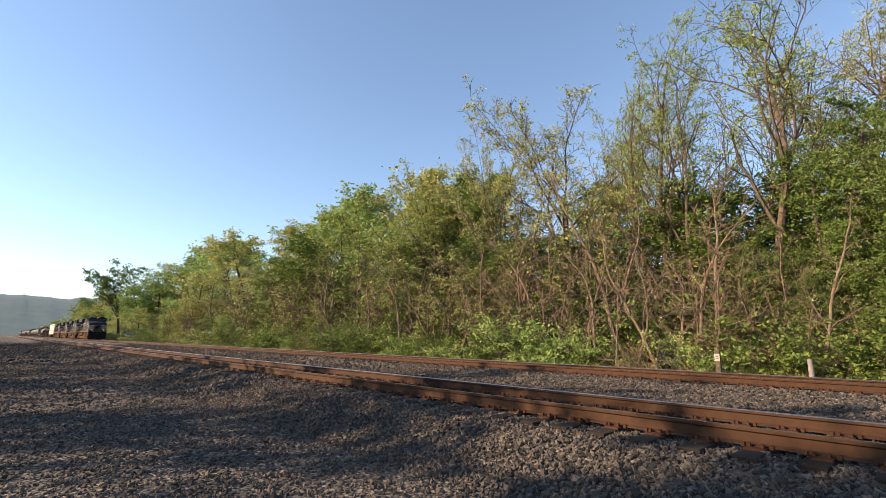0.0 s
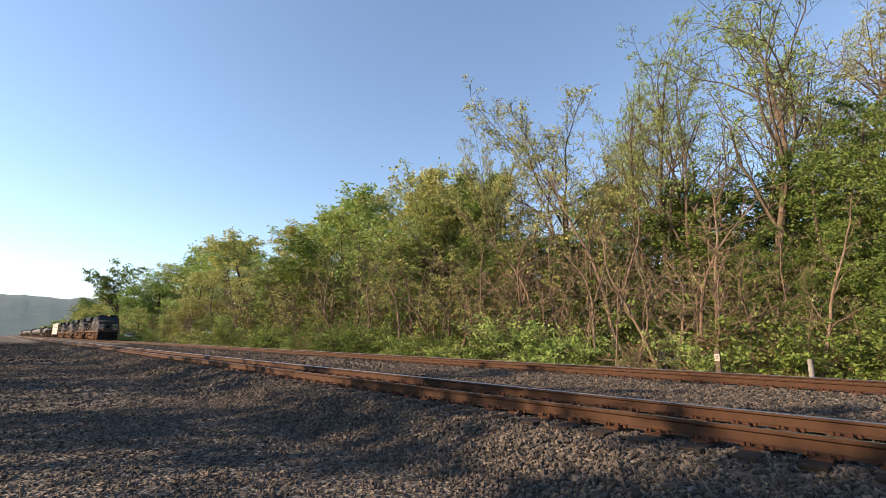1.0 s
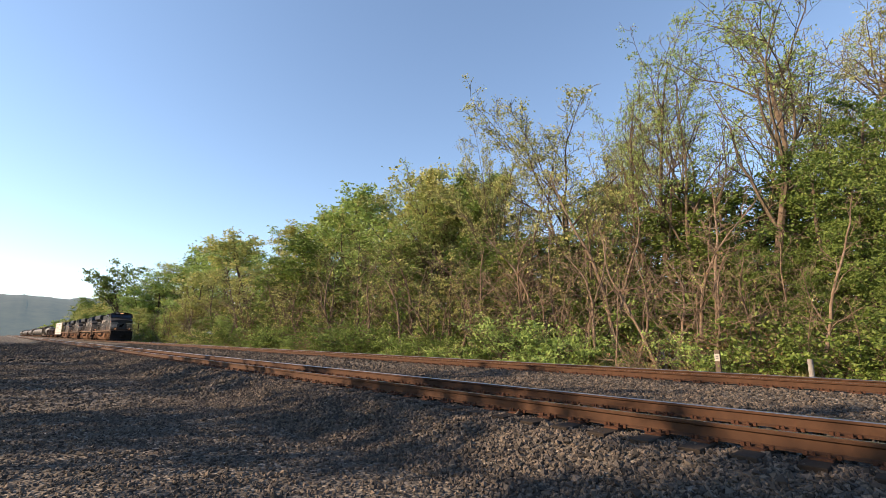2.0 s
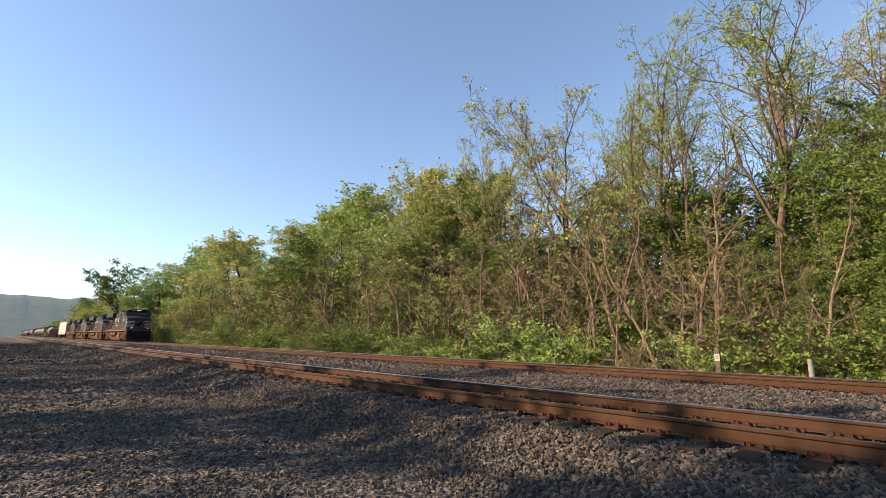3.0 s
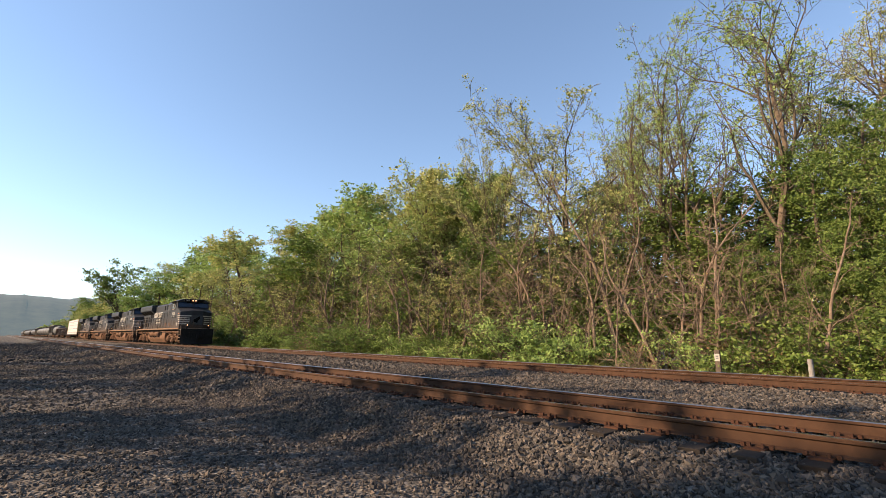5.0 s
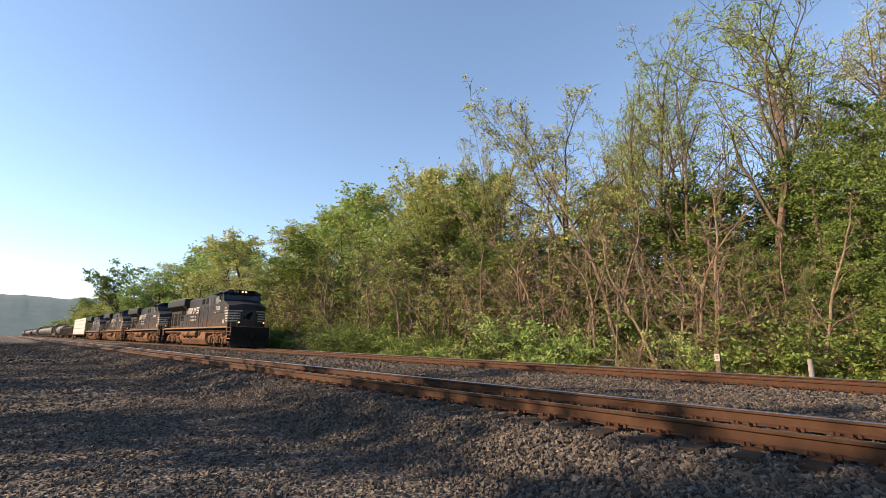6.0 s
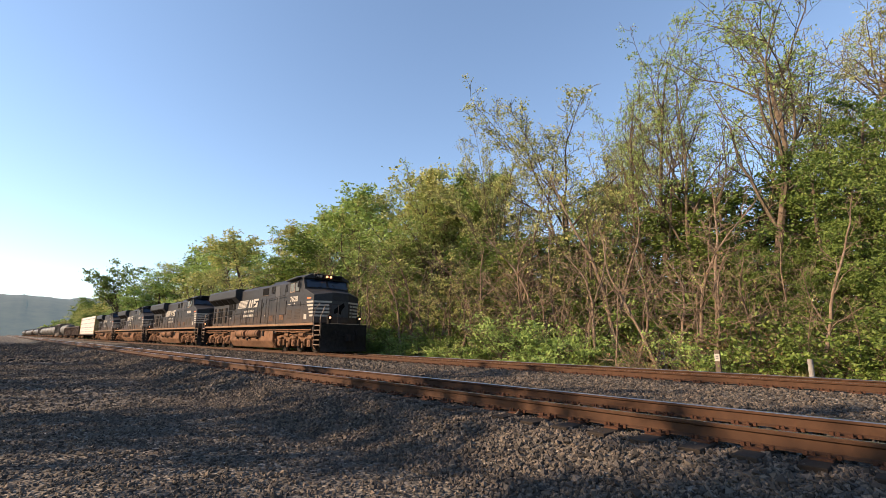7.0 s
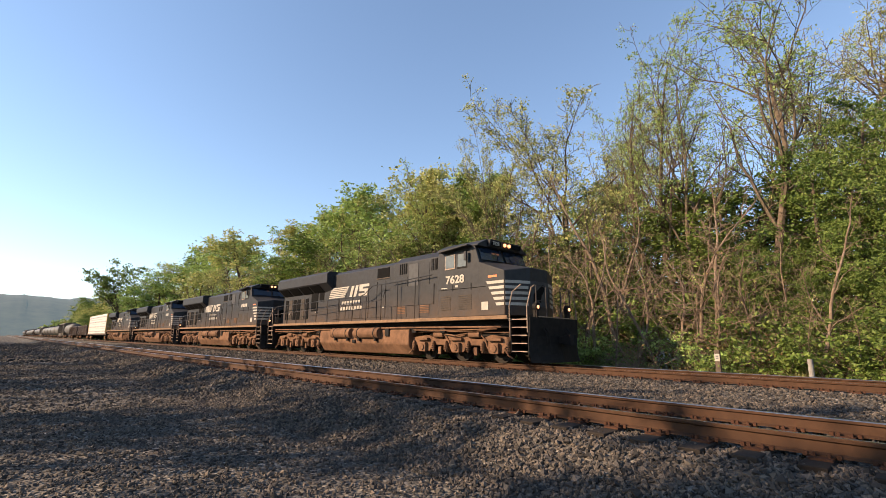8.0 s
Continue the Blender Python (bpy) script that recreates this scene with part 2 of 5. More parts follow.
# ---- ground: the lot, the ballast bed of two tracks and the forest floor, one sheet ----
NEAR_C, FAR_C = 6.765, 14.385          # track centre lines
NEAR_TOP, FAR_TOP = 0.67, 0.73         # rail heads
PROFILE = [(-2500, 0.0), (-60, 0.0), (-20, 0.0), (3.9, 0.0), (4.4, 0.1), (5.2, 0.385), (5.6, 0.43), (8.2, 0.445), (9.2, 0.34), (12.0, 0.36), (12.9, 0.51), (15.9, 0.52),
           (16.6, 0.36), (17.6, 0.12), (19, 0.1), (60, 0.6), (120, 1.0), (2500, 2.0)]


def bed(x, y):
    """Height of the ground."""
    z = float(np.interp(y, [p[0] for p in PROFILE], [p[1] for p in PROFILE]))
    if -40 < y < 60 and abs(x) < 400:
        z += 0.055 * (noise.noise((x * 0.3, y * 0.6, 3)) + 0.6 * noise.noise((x * 0.9, y * 1.4, 7)) + 0.3 * noise.noise((x * 2.2, y * 2.6, 1))) * (1.0 if y < 5.2 else 0.35)
    return z


def ground():
    xs = np.unique(np.concatenate([np.arange(-60, 14, 0.4), np.arange(-400, -60, 4.0), [-3000, -2000, -1200, -800, -600, -500, 20, 30, 50, 100, 300, 1000, 2500]]))
    ys = np.unique(np.concatenate([np.arange(-3, 20, 0.3), [p[0] for p in PROFILE], np.arange(-60, -3, 4.0), np.arange(20, 60, 4.0), [-1500, -800, -300, -120, 200, 400, 900, 1500]]))
    verts = np.array([(x, y, bed(x, y)) for x in xs for y in ys])
    n = len(ys)
    faces = np.array([(i * n + j, (i + 1) * n + j, (i + 1) * n + j + 1, i * n + j + 1) for i in range(len(xs) - 1) for j in range(n - 1)])
    me = sheet("ground", verts, faces, GRAVEL)
    me.materials.append(FLOOR)
    for poly in me.polygons:
        poly.use_smooth = True
        if poly.center.y > 17.2 or poly.center.y < -14:
            poly.material_index = 1
    tagged(new("ground", me), "dark grey crushed stone lot and trackside ground", "ground", kind="structure")


ground()


# ---- tracks ----
RAIL_OUTLINE = [(-0.07, 0), (0.07, 0), (0.07, 0.012), (0.014, 0.032), (0.010, 0.125), (0.035, 0.142), (0.037, 0.172), (0.028, 0.181), (-0.028, 0.181),
                (-0.037, 0.172), (-0.035, 0.142), (-0.010, 0.125), (-0.014, 0.032), (-0.07, 0.012)]


def rail_mesh(corner):
    bm = bmesh.new()
    xs = [-1500, -700, -300] + [-150 + 5 * i for i in range(36)]
    rings = [[bm.verts.new((x, u, w)) for u, w in RAIL_OUTLINE] for x in xs]
    n = len(RAIL_OUTLINE)
    for a, b in zip(rings, rings[1:]):
        for k in range(n):
            f = bm.faces.new((a[k], b[k], b[(k + 1) % n], a[(k + 1) % n]))
            f.material_index = 1 if k in (7, corner) else 0
    bmesh.ops.recalc_face_normals(bm, faces=bm.faces)
    return mesh_of("rail", bm, RUST, SHINE)


def plate_mesh():
    bm = bmesh.new()
    box(bm, -0.095, 0.095, -0.19, 0.19, 0, 0.022)
    for sx in (-0.06, 0.06):
        for sy in (-0.105, 0.105):
            box(bm, sx - 0.012, sx + 0.012, sy - 0.02, sy + 0.02, 0.02, 0.062)
    for sx in (-0.13, 0.13):
        box(bm, sx - 0.018, sx + 0.018, -0.085, 0.085, 0.01, 0.05)
    return mesh_of("tie_plate", bm, PLATE)


def tie_mesh():
    bm = bmesh.new()
    box(bm, -0.115, 0.115, -1.3, 1.3, -0.19, 0, 0.012)
    return mesh_of("tie", bm, TIE)


RAIL_NEAR, RAIL_FAR, TIE_PLATE, TIE_MESH = rail_mesh(6), rail_mesh(8), plate_mesh(), tie_mesh()
TIE_STEP = 0.521


def track(name, yc, top, label, detail):
    t = empty(name, pose(0, yc, top - 0.181), label, "railway track", "pair of railway tracks")
    for y, rail in ((-0.755, RAIL_NEAR), (0.755, RAIL_FAR)):
        part("rail", rail, None, t).location.y = y
    rng = random.Random(int(yc))
    first = 6.3
    for i in range(detail):
        tie = part("tie", TIE_MESH, None, t)
        tie.matrix_basis = pose(first - i * TIE_STEP + rng.uniform(-0.02, 0.02), rng.uniform(-0.05, 0.05), -0.022, 0, 0, rng.uniform(-0.7, 0.7))
        if i < 130:
            for y in (-0.755, 0.755):
                p = part("tie_plate", TIE_PLATE, None, t)
                p.location = (tie.location.x, y, -0.022)
    bm = bmesh.new()
    for i in range(detail, detail + 450):
        x = first - i * TIE_STEP
        box(bm, x - 0.115, x + 0.115, -1.3, 1.3, -0.2, -0.022)
    tagged(part("far_ties", bm, TIE, t), "weathered wooden ties in ballast", kind="stuff")
    return t


track("railway_track", NEAR_C, NEAR_TOP, "rusty railway track with polished rail heads on dark wooden ties", 290)
track("railway_track", FAR_C, FAR_TOP, "rust-brown railway track in ballast beside the woods", 290)

# ---- train ----
def writing(name, text, size, m, mat, parent):
    cu = bpy.data.curves.new(name, "FONT")
    cu.body, cu.size, cu.extrude, cu.offset = text, size, 0.003, 0.03 * size
    tmp = bpy.data.objects.new(name, cu)
    me = bpy.data.meshes.new_from_object(tmp)
    bpy.data.objects.remove(tmp)
    me.materials.append(mat)
    ob = part(name, me, None, parent)
    ob.matrix_basis = m
    return ob


def bars(rows, y, thick=0.006):
    """Flat bars on a side: rows of (x0, x1, z0, z1, slant)."""
    bm = bmesh.new()
    for x0, x1, z0, z1, slant in rows:
        prism(bm, [(x0, z0), (x1, z0), (x1 + slant, z1), (x0 + slant, z1)], y - thick, y, "y")
    return bm


def wheelset_mesh(r=0.53, gauge=0.755):
    bm = bmesh.new()
    for s in (-1, 1):
        disc(bm, 0, s * (gauge - 0.06), s * (gauge + 0.07), 0, r, 28)
        disc(bm, 0, s * (gauge - 0.09), s * (gauge - 0.06), 0, r + 0.025, 28)
        for k in range(6):
            a = k * math.pi / 3
            disc(bm, 0.3 * math.cos(a), s * (gauge + 0.07), s * (gauge + 0.078), 0.3 * math.sin(a), 0.05, 8)
        disc(bm, 0, s * (gauge + 0.07), s * (gauge + 0.2), 0, 0.11, 12)
    tube(bm, [(0, -gauge, 0), (0, gauge, 0)], 0.09, 10)
    return mesh_of("wheelset", bm, WHEEL_STEEL)


LOCO_WHEELS, CAR_WHEELS = wheelset_mesh(), wheelset_mesh(0.457)


def loco_truck_mesh():
    """Three-axle truck: side frames with legs at the axles, axle boxes, bolster and brake gear."""
    bm = bmesh.new()
    for s in (-1, 1):
        y0, y1 = sorted((s * 0.98, s * 1.16))
        prism(bm, [(-2.75, 0.62), (-2.75, 0.92), (-1.75, 1.02), (-1.25, 0.86), (-0.75, 0.86), (-0.45, 1.0), (0.45, 1.0), (0.75, 0.86), (1.25, 0.86), (1.75, 1.02), (2.75, 0.92), (2.75, 0.62),
                   (2.45, 0.60), (2.35, 0.36), (1.65, 0.36), (1.5, 0.62), (0.5, 0.62), (0.35, 0.36), (-0.35, 0.36), (-0.5, 0.62), (-1.5, 0.62), (-1.65, 0.36), (-2.35, 0.36), (-2.45, 0.60)], y0, y1, "y", 0.015)
        for ax in (-2.0, 0.0, 2.0):
            a, b = sorted((s * 1.14, s * 1.30))
            box(bm, ax - 0.2, ax + 0.2, a, b, 0.33, 0.72, 0.03)
            disc(bm, ax, s * 1.29, s * 1.34, 0.53, 0.13, 14)
            box(bm, ax - 0.33, ax + 0.33, a, b - 0.03 if s > 0 else b, 0.80, 0.90, 0.01)
        for ax in (-2.62, -1.38, -0.62, 0.62, 1.38, 2.62):
            for k in range(4):
                tube(bm, [(ax, s * 1.2, 0.44 + 0.075 * k), (ax, s * 1.2, 0.49 + 0.075 * k)], 0.095, 10)
            tube(bm, [(ax, s * 1.2, 0.36), (ax, s * 1.2, 0.78)], 0.05, 8)
        for ax in (-1.0, 1.0):
            tube(bm, [(ax - 0.28, s * 1.22, 1.02), (ax + 0.28, s * 1.22, 1.02)], 0.11, 12)
            tube(bm, [(ax + 0.3, s * 1.22, 1.02), (ax + 0.55, s * 1.2, 0.8), (ax + 0.6, s * 1.1, 0.45)], 0.03, 6)
            box(bm, ax - 0.09, ax + 0.09, s * 1.16 - 0.05, s * 1.16 + 0.05, 0.25, 0.55, 0.02)
        tube(bm, [(-2.7, s * 1.25, 1.12), (-1.5, s * 1.28, 1.15), (1.2, s * 1.26, 1.13), (2.7, s * 1.22, 1.1)], 0.025, 6)
        tube(bm, [(-1.8, s * 1.2, 1.2), (0, s * 1.3, 0.98), (1.7, s * 1.2, 1.22)], 0.03, 6)
        tube(bm, [(-2.5, s * 1.3, 0.55), (-2.7, s * 1.32, 0.3), (-2.9, s * 1.3, 0.2)], 0.03, 6)
        tube(bm, [(2.5, s * 1.3, 0.55), (2.7, s * 1.32, 0.3), (2.9, s * 1.3, 0.2)], 0.03, 6)
    box(bm, -0.5, 0.5, -1.0, 1.0, 0.55, 1.0, 0.03)
    for ax in (-1.0, 1.0):
        box(bm, ax - 0.3, ax + 0.3, -0.6, 0.6, 0.3, 0.85, 0.05)
    box(bm, -2.75, -2.6, -1.0, 1.0, 0.62, 0.85)
    box(bm, 2.6, 2.75, -1.0, 1.0, 0.62, 0.85)
    return mesh_of("truck", bm, TRUCK_DUST)


LOCO_TRUCK = loco_truck_mesh()
SPUN = []          # wheel pairs that turn


def locomotive(number, spin, label):
    """A six-axle diesel. Its front coupler is at x = 0, it runs towards +x, and z = 0 is the rail head."""
    t = empty("locomotive", pose(-60, FAR_C, FAR_TOP), label, "locomotive", "locomotives at the head of the train")
    # frame and deck
    bm = bmesh.new()
    box(bm, -21.3, -1.55, -1.05, 1.05, 1.28, 1.56, 0.02)
    box(bm, -21.2, -1.6, -0.6, 0.6, 0.95, 1.3, 0.03)
    for x in (-5.2, -7.0, -15.4, -17.6):
        box(bm, x - 0.15, x + 0.15, -1.4, 1.4, 1.1, 1.3, 0.02)
    frame_part = part("underframe", bm, DARK_STEEL, t)
    for s in (-1, 1):
        bm = bmesh.new()
        a, b = sorted((s * 1.45, s * 1.52))
        box(bm, -21.25, -1.75, a, b, 1.57, 1.70, 0.008)
        part("side_sill", bm, SILL_DUST, t, "dusty tan side sill stripe")
        bm = bmesh.new()
        tube(bm, [(-21.1, s * 1.38, 1.34), (-14, s * 1.42, 1.30), (-8, s * 1.42, 1.33), (-2.1, s * 1.38, 1.30)], 0.035, 6)
        tube(bm, [(-21.1, s * 1.40, 1.22), (-16, s * 1.42, 1.20), (-15, s * 1.42, 1.3)], 0.025, 6)
        tube(bm, [(-7.0, s * 1.40, 1.22), (-4.5, s * 1.44, 1.19), (-2.3, s * 1.40, 1.23)], 0.025, 6)
        part("sill_pipes", bm, TRUCK_DUST, t)
    bm = bmesh.new()
    box(bm, -21.3, -1.6, -1.5, 1.5, 1.56, 1.60)
    part("walkway_deck", bm, LOCO_DUSTY, t)

    # nose with a raised crest, and the cab
    bm = bmesh.new()
    plan = [(-3.1, -1.5), (-1.85, -1.5), (-1.42, -0.55), (-1.42, 0.55), (-1.85, 1.5), (-3.1, 1.5)]
    tops = [3.76, 3.31, 3.47, 3.47, 3.31, 3.76]
    lo = [bm.verts.new((x, y, 1.70)) for x, y in plan]
    hi = [bm.verts.new((x, y, z)) for (x, y), z in zip(plan, tops)]
    crest = [bm.verts.new((-3.1, -0.5, 3.86)), bm.verts.new((-3.1, 0.5, 3.86))]
    for i in range(5):
        bm.faces.new((lo[i], lo[i + 1], hi[i + 1], hi[i]))
    for q in ((hi[0], hi[1], hi[2], crest[0]), (crest[0], hi[2], hi[3], crest[1]), (crest[1], hi[3], hi[4], hi[5])):
        bm.faces.new(q)
    bm.faces.new((lo[5], lo[0], hi[0], crest[0], crest[1], hi[5]))
    bm.faces.new(lo[::-1])
    bmesh.ops.recalc_face_normals(bm, faces=bm.faces)
    bmesh.ops.bevel(bm, geom=list(bm.edges), offset=0.03, segments=2, profile=0.5, affect="EDGES")
    nose = part("nose", bm, LOCO_BLACK, t)
    bm = bmesh.new()
    prism(bm, [(-5.35, 1.70), (-3.06, 1.70), (-3.06, 3.78), (-3.30, 4.45), (-5.35, 4.45)], -1.5, 1.5, "y", 0.025)
    cab = part("cab", bm, LOCO_BLACK, t)
    bm = bmesh.new()
    prism(bm, [(-1.54, 4.40), (-1.54, 4.46), (-1.0, 4.72), (1.0, 4.72), (1.54, 4.46), (1.54, 4.40)], -5.4, -3.1, "x", 0.02)
    part("cab_roof", bm, LOCO_BLACK, cab)
    bm = bmesh.new()
    prism(bm, [(-3.32, 4.42), (-3.02, 4.42), (-2.92, 4.70), (-3.32, 4.74)], -0.98, 0.98, "y", 0.02)
    brow = part("headlight_housing", bm, LOCO_BLACK, cab)
    for s in (-1, 1):
        bm = bmesh.new()
        box(bm, -2.97, -2.935, s * 0.62 - 0.28, s * 0.62 + 0.28, 4.47, 4.65, 0.01)
        part("number_board", bm, VENT, brow, "dark illuminated number board")
        if number and s < 0:
            writing("number", number, 0.2, pose(-2.927, s * 0.62 - 0.24, 4.49, 90, 0, 90), WHITE_PAINT, brow)
        bm = bmesh.new()
        tube(bm, [(-2.95, s * 0.13, 4.56), (-2.90, s * 0.13, 4.56)], 0.075, 14)
        part("headlight", bm, HEADLIGHT, brow, "round lit headlight")
    # windscreens, leaning back
    for s in (-1, 1):
        bm = bmesh.new()
        v = [(-3.055, s * 0.08, 3.90), (-3.055, s * 1.38, 3.86), (-3.245, s * 1.36, 4.36), (-3.245, s * 0.08, 4.40)]
        prism_v = [bm.verts.new((x + d, y, z)) for d in (0.0, 0.025) for x, y, z in v]
        for q in ((0, 1, 2, 3), (7, 6, 5, 4), (0, 4, 5, 1), (1, 5, 6, 2), (2, 6, 7, 3), (3, 7, 4, 0)):
            bm.faces.new([prism_v[i] for i in q])
        bmesh.ops.recalc_face_normals(bm, faces=bm.faces)
        part("windscreen", bm, GLASS, cab, "dark blue cab windscreen")
        bm = bmesh.new()
        tube(bm, [(-3.02, s * 0.7, 3.85), (-3.02, s * 0.5, 3.9), (-3.1, s * 0.35, 4.12)], 0.015, 5)
        part("wiper", bm, DARK_STEEL, cab)
        # side windows with their frames
        y = s * 1.5
        for x0, x1 in ((-4.95, -4.35), (-4.25, -3.7)):
            bm = bmesh.new()
            box(bm, x0, x1, y - 0.02, y + 0.02, 3.60, 4.22, 0.01)
            win = part("side_window", bm, RAIL_PAINT if x0 < -4.5 else DARK_STEEL, cab, "metal framed cab side window")
            bm = bmesh.new()
            box(bm, x0 + 0.05, x1 - 0.05, y - 0.028, y + 0.028, 3.66, 4.17)
            part("pane", bm, PANE, win)
        bm = bmesh.new()
        prism(bm, [(-5.1, 4.30), (-3.45, 4.42), (-3.45, 4.46), (-5.1, 4.36)], *sorted((s * 1.5, s * 1.78)), "y")
        part("awning", bm, LOCO_BLACK, cab)
        bm = bmesh.new()
        box(bm, -3.74, -3.60, y + s * 0.06 - 0.03, y + s * 0.20 + 0.03, 3.86, 4.22, 0.02)
        part("mirror", bm, LOCO_BLACK, cab)
        # doors and louvres of the cab side
        for x0, x1 in ((-5.28, -4.5), (-4.25, -3.35)):
            bm = bmesh.new()
            for k in range(7):
                box(bm, x0 + 0.1, x1 - 0.1, y - 0.012, y + 0.012, 1.98 + k * 0.085, 2.03 + k * 0.085)
            part("louvre", bm, LOCO_DUSTY, cab)
        bm = bmesh.new()
        box(bm, -5.3, -2.75, y - 0.008, y + 0.008, 2.78, 2.80)
        for x in (-4.5, -3.5):
            box(bm, x, x + 0.03, y - 0.012, y + 0.012, 2.72, 2.98)
        part("panel_seam", bm, VENT, cab)
        bm = bmesh.new()
        box(bm, -2.95, -2.62, y - 0.01, y + 0.01, 1.92, 2.22)
        part("builder_plate", bm, WHITE_PAINT, nose, "square cream plate")
        bm = bmesh.new()
        box(bm, -2.62, -2.2, y - 0.008, y + 0.008, 3.10, 3.18)
        part("marker_plate", bm, ORANGE, nose, "small orange plate")
        # white stripes wrap from the side round the nose
        bm = bmesh.new()
        for k in range(5):
            z0 = 2.86 - k * 0.2
            lead_in = -2.72 + k * 0.11
            prism(bm, [(lead_in, z0 + 0.105), (-1.875, z0 + 0.105), (-1.875, z0), (lead_in + 0.07, z0)], *sorted((y, y + s * 0.006)), "y")
            n = Vector((0.95, s * 0.43, 0)).normalized()
            stop = 0.55 if k else 0.02
            c = [Vector((-1.845, s * 1.47, 0)), Vector((-1.42 - 0.0, s * (0.55 + (0 if k == 0 else 0.12)), 0))]
            quad = [c[0] + n * 0.012, c[1] + n * 0.012]
            vv = [bm.verts.new((q.x, q.y, z)) for q in quad for z in (z0, z0 + 0.105)] + [bm.verts.new((q.x - n.x * 0.02, q.y - n.y * 0.02, z)) for q in quad for z in (z0, z0 + 0.105)]
            for q in ((0, 1, 3, 2), (4, 6, 7, 5), (0, 4, 5, 1), (2, 3, 7, 6), (1, 5, 7, 3), (0, 2, 6, 4)):
                bm.faces.new([vv[i] for i in q])
        bmesh.ops.recalc_face_normals(bm, faces=bm.faces)
        part("nose_stripes", bm, WHITE_PAINT, nose, "white speed stripes")
    bm = bmesh.new()
    box(bm, -1.43, -1.402, -0.54, 0.54, 2.05, 2.98, 0.008)
    part("emblem_panel", bm, DOOR_GREY, nose, "grey panel with a dark emblem")
    bm = bmesh.new()
    prism(bm, [(-0.4, 2.2), (-0.15, 2.3), (0.05, 2.2), (0.1, 2.45), (0.3, 2.7), (0.22, 2.9), (0.05, 2.78), (-0.2, 2.62), (-0.38, 2.5)], -1.41, -1.392, "x")
    part("emblem", bm, VENT, nose)
    if number:
        writing("number", number, 0.43, pose(-4.90, -1.512, 3.04, 90, 0, 0), WHITE_PAINT, cab).scale = (1.22, 1, 1)
        part("small_lettering", bars([(-5.15, -4.8, 2.84, 2.88, 0), (-4.35, -4.2, 2.86, 2.94, 0)], -1.508), WHITE_PAINT, cab)
    else:
        part("number", bars([(-4.9 + i * 0.3, -4.68 + i * 0.3, 3.04, 3.28, 0.02) for i in range(4)], -1.508), WHITE_PAINT, cab)

    # hood: wide part behind the cab, narrower engine part, radiator with its wings
    bm = bmesh.new()
    prism(bm, [(-1.32, 1.6), (-1.32, 4.28), (-0.95, 4.58), (0.95, 4.58), (1.32, 4.28), (1.32, 1.6)], -8.6, -5.35, "x", 0.02)
    hood = part("control_cab_hood", bm, LOCO_BLACK, t)
    bm = bmesh.new()
    prism(bm, [(-1.05, 1.6), (-1.05, 4.32), (-0.8, 4.5), (0.8, 4.5), (1.05, 4.32), (1.05, 1.6)], -15.2, -8.6, "x", 0.02)
    engine = part("engine_hood", bm, LOCO_BLACK, t)
    bm = bmesh.new()
    prism(bm, [(-1.0, 1.6), (-1.0, 3.45), (-1.5, 3.9), (-1.5, 4.42), (-1.35, 4.55), (1.35, 4.55), (1.5, 4.42), (1.5, 3.9), (1.0, 3.45), (1.0, 1.6)], -21.0, -14.6, "x", 0.02)
    rad = part("radiator_hood", bm, LOCO_BLACK, t)
    bm = bmesh.new()
    box(bm, -14.0, -12.4, -0.5, 0.5, 4.48, 4.66, 0.04)
    part("exhaust_silencer", bm, DARK_STEEL, engine)
    bm = bmesh.new()
    for x in (-16.3, -18.1, -19.9):
        tube(bm, [(x, 0, 4.54), (x, 0, 4.62)], 0.75, 24)
    part("roof_fans", bm, DARK_STEEL, rad)
    bm = bmesh.new()
    for dy in (-0.12, 0.0, 0.12):
        tube(bm, [(-5.0, dy, 4.78), (-4.6 - abs(dy), dy, 4.80), (-4.5 - abs(dy), dy, 4.80)], 0.05 + abs(dy) * 0.1, 8)
    box(bm, -5.0, -4.8, -0.16, 0.16, 4.70, 4.78)
    part("horn", bm, DARK_STEEL, cab)
    for s in (-1, 1):
        def side_box(name, parent, mat, y, x0, x1, z0, z1, d=0.02, label="", bevel=0.006):
            b = bmesh.new()
            box(b, x0, x1, *sorted((s * (y - 0.02), s * (y + d))), z0, z1, bevel)
            return part(name, b, mat, parent, label)
        for x0, x1 in ((-6.0, -5.6), (-8.2, -7.65)):
            side_box("vent", hood, VENT, 1.32, x0, x1, 3.74, 4.22, 0.01)
            for k in range(4):
                w = (x1 - x0) / 4
                side_box("vent_bar", hood, LOCO_BLACK, 1.335, x0 + w * k, x0 + w * k + 0.035, 3.74, 4.22, 0.012, bevel=0)
        side_box("hood_door", hood, DOOR_GREY, 1.32, -7.5, -6.85, 2.75, 4.15, 0.015, "faded grey hood door")
        side_box("hood_door", hood, LOCO_BLACK, 1.32, -6.7, -6.1, 1.8, 4.1, 0.015)
        side_box("hood_door", hood, LOCO_BLACK, 1.32, -8.45, -7.6, 1.8, 3.6, 0.015)
        side_box("blower_duct", hood, LOCO_BLACK, 1.33, -8.9, -5.8, 2.30, 3.16, 0.02)
        for x in (-8.0, -6.4):
            b = bmesh.new()
            for k in range(5):
                box(b, x - 0.3, x + 0.3, *sorted((s * 1.30, s * 1.345)), 1.95 + 0.07 * k, 1.99 + 0.07 * k)
            part("louvre", b, TRUCK_DUST, hood)
        side_box("intake_screen", engine, VENT, 1.05, -10.35, -9.35, 3.78, 4.26, 0.02)
        side_box("screen_frame", engine, LOCO_DUSTY, 1.05, -10.4, -9.3, 3.72, 3.78, 0.03)
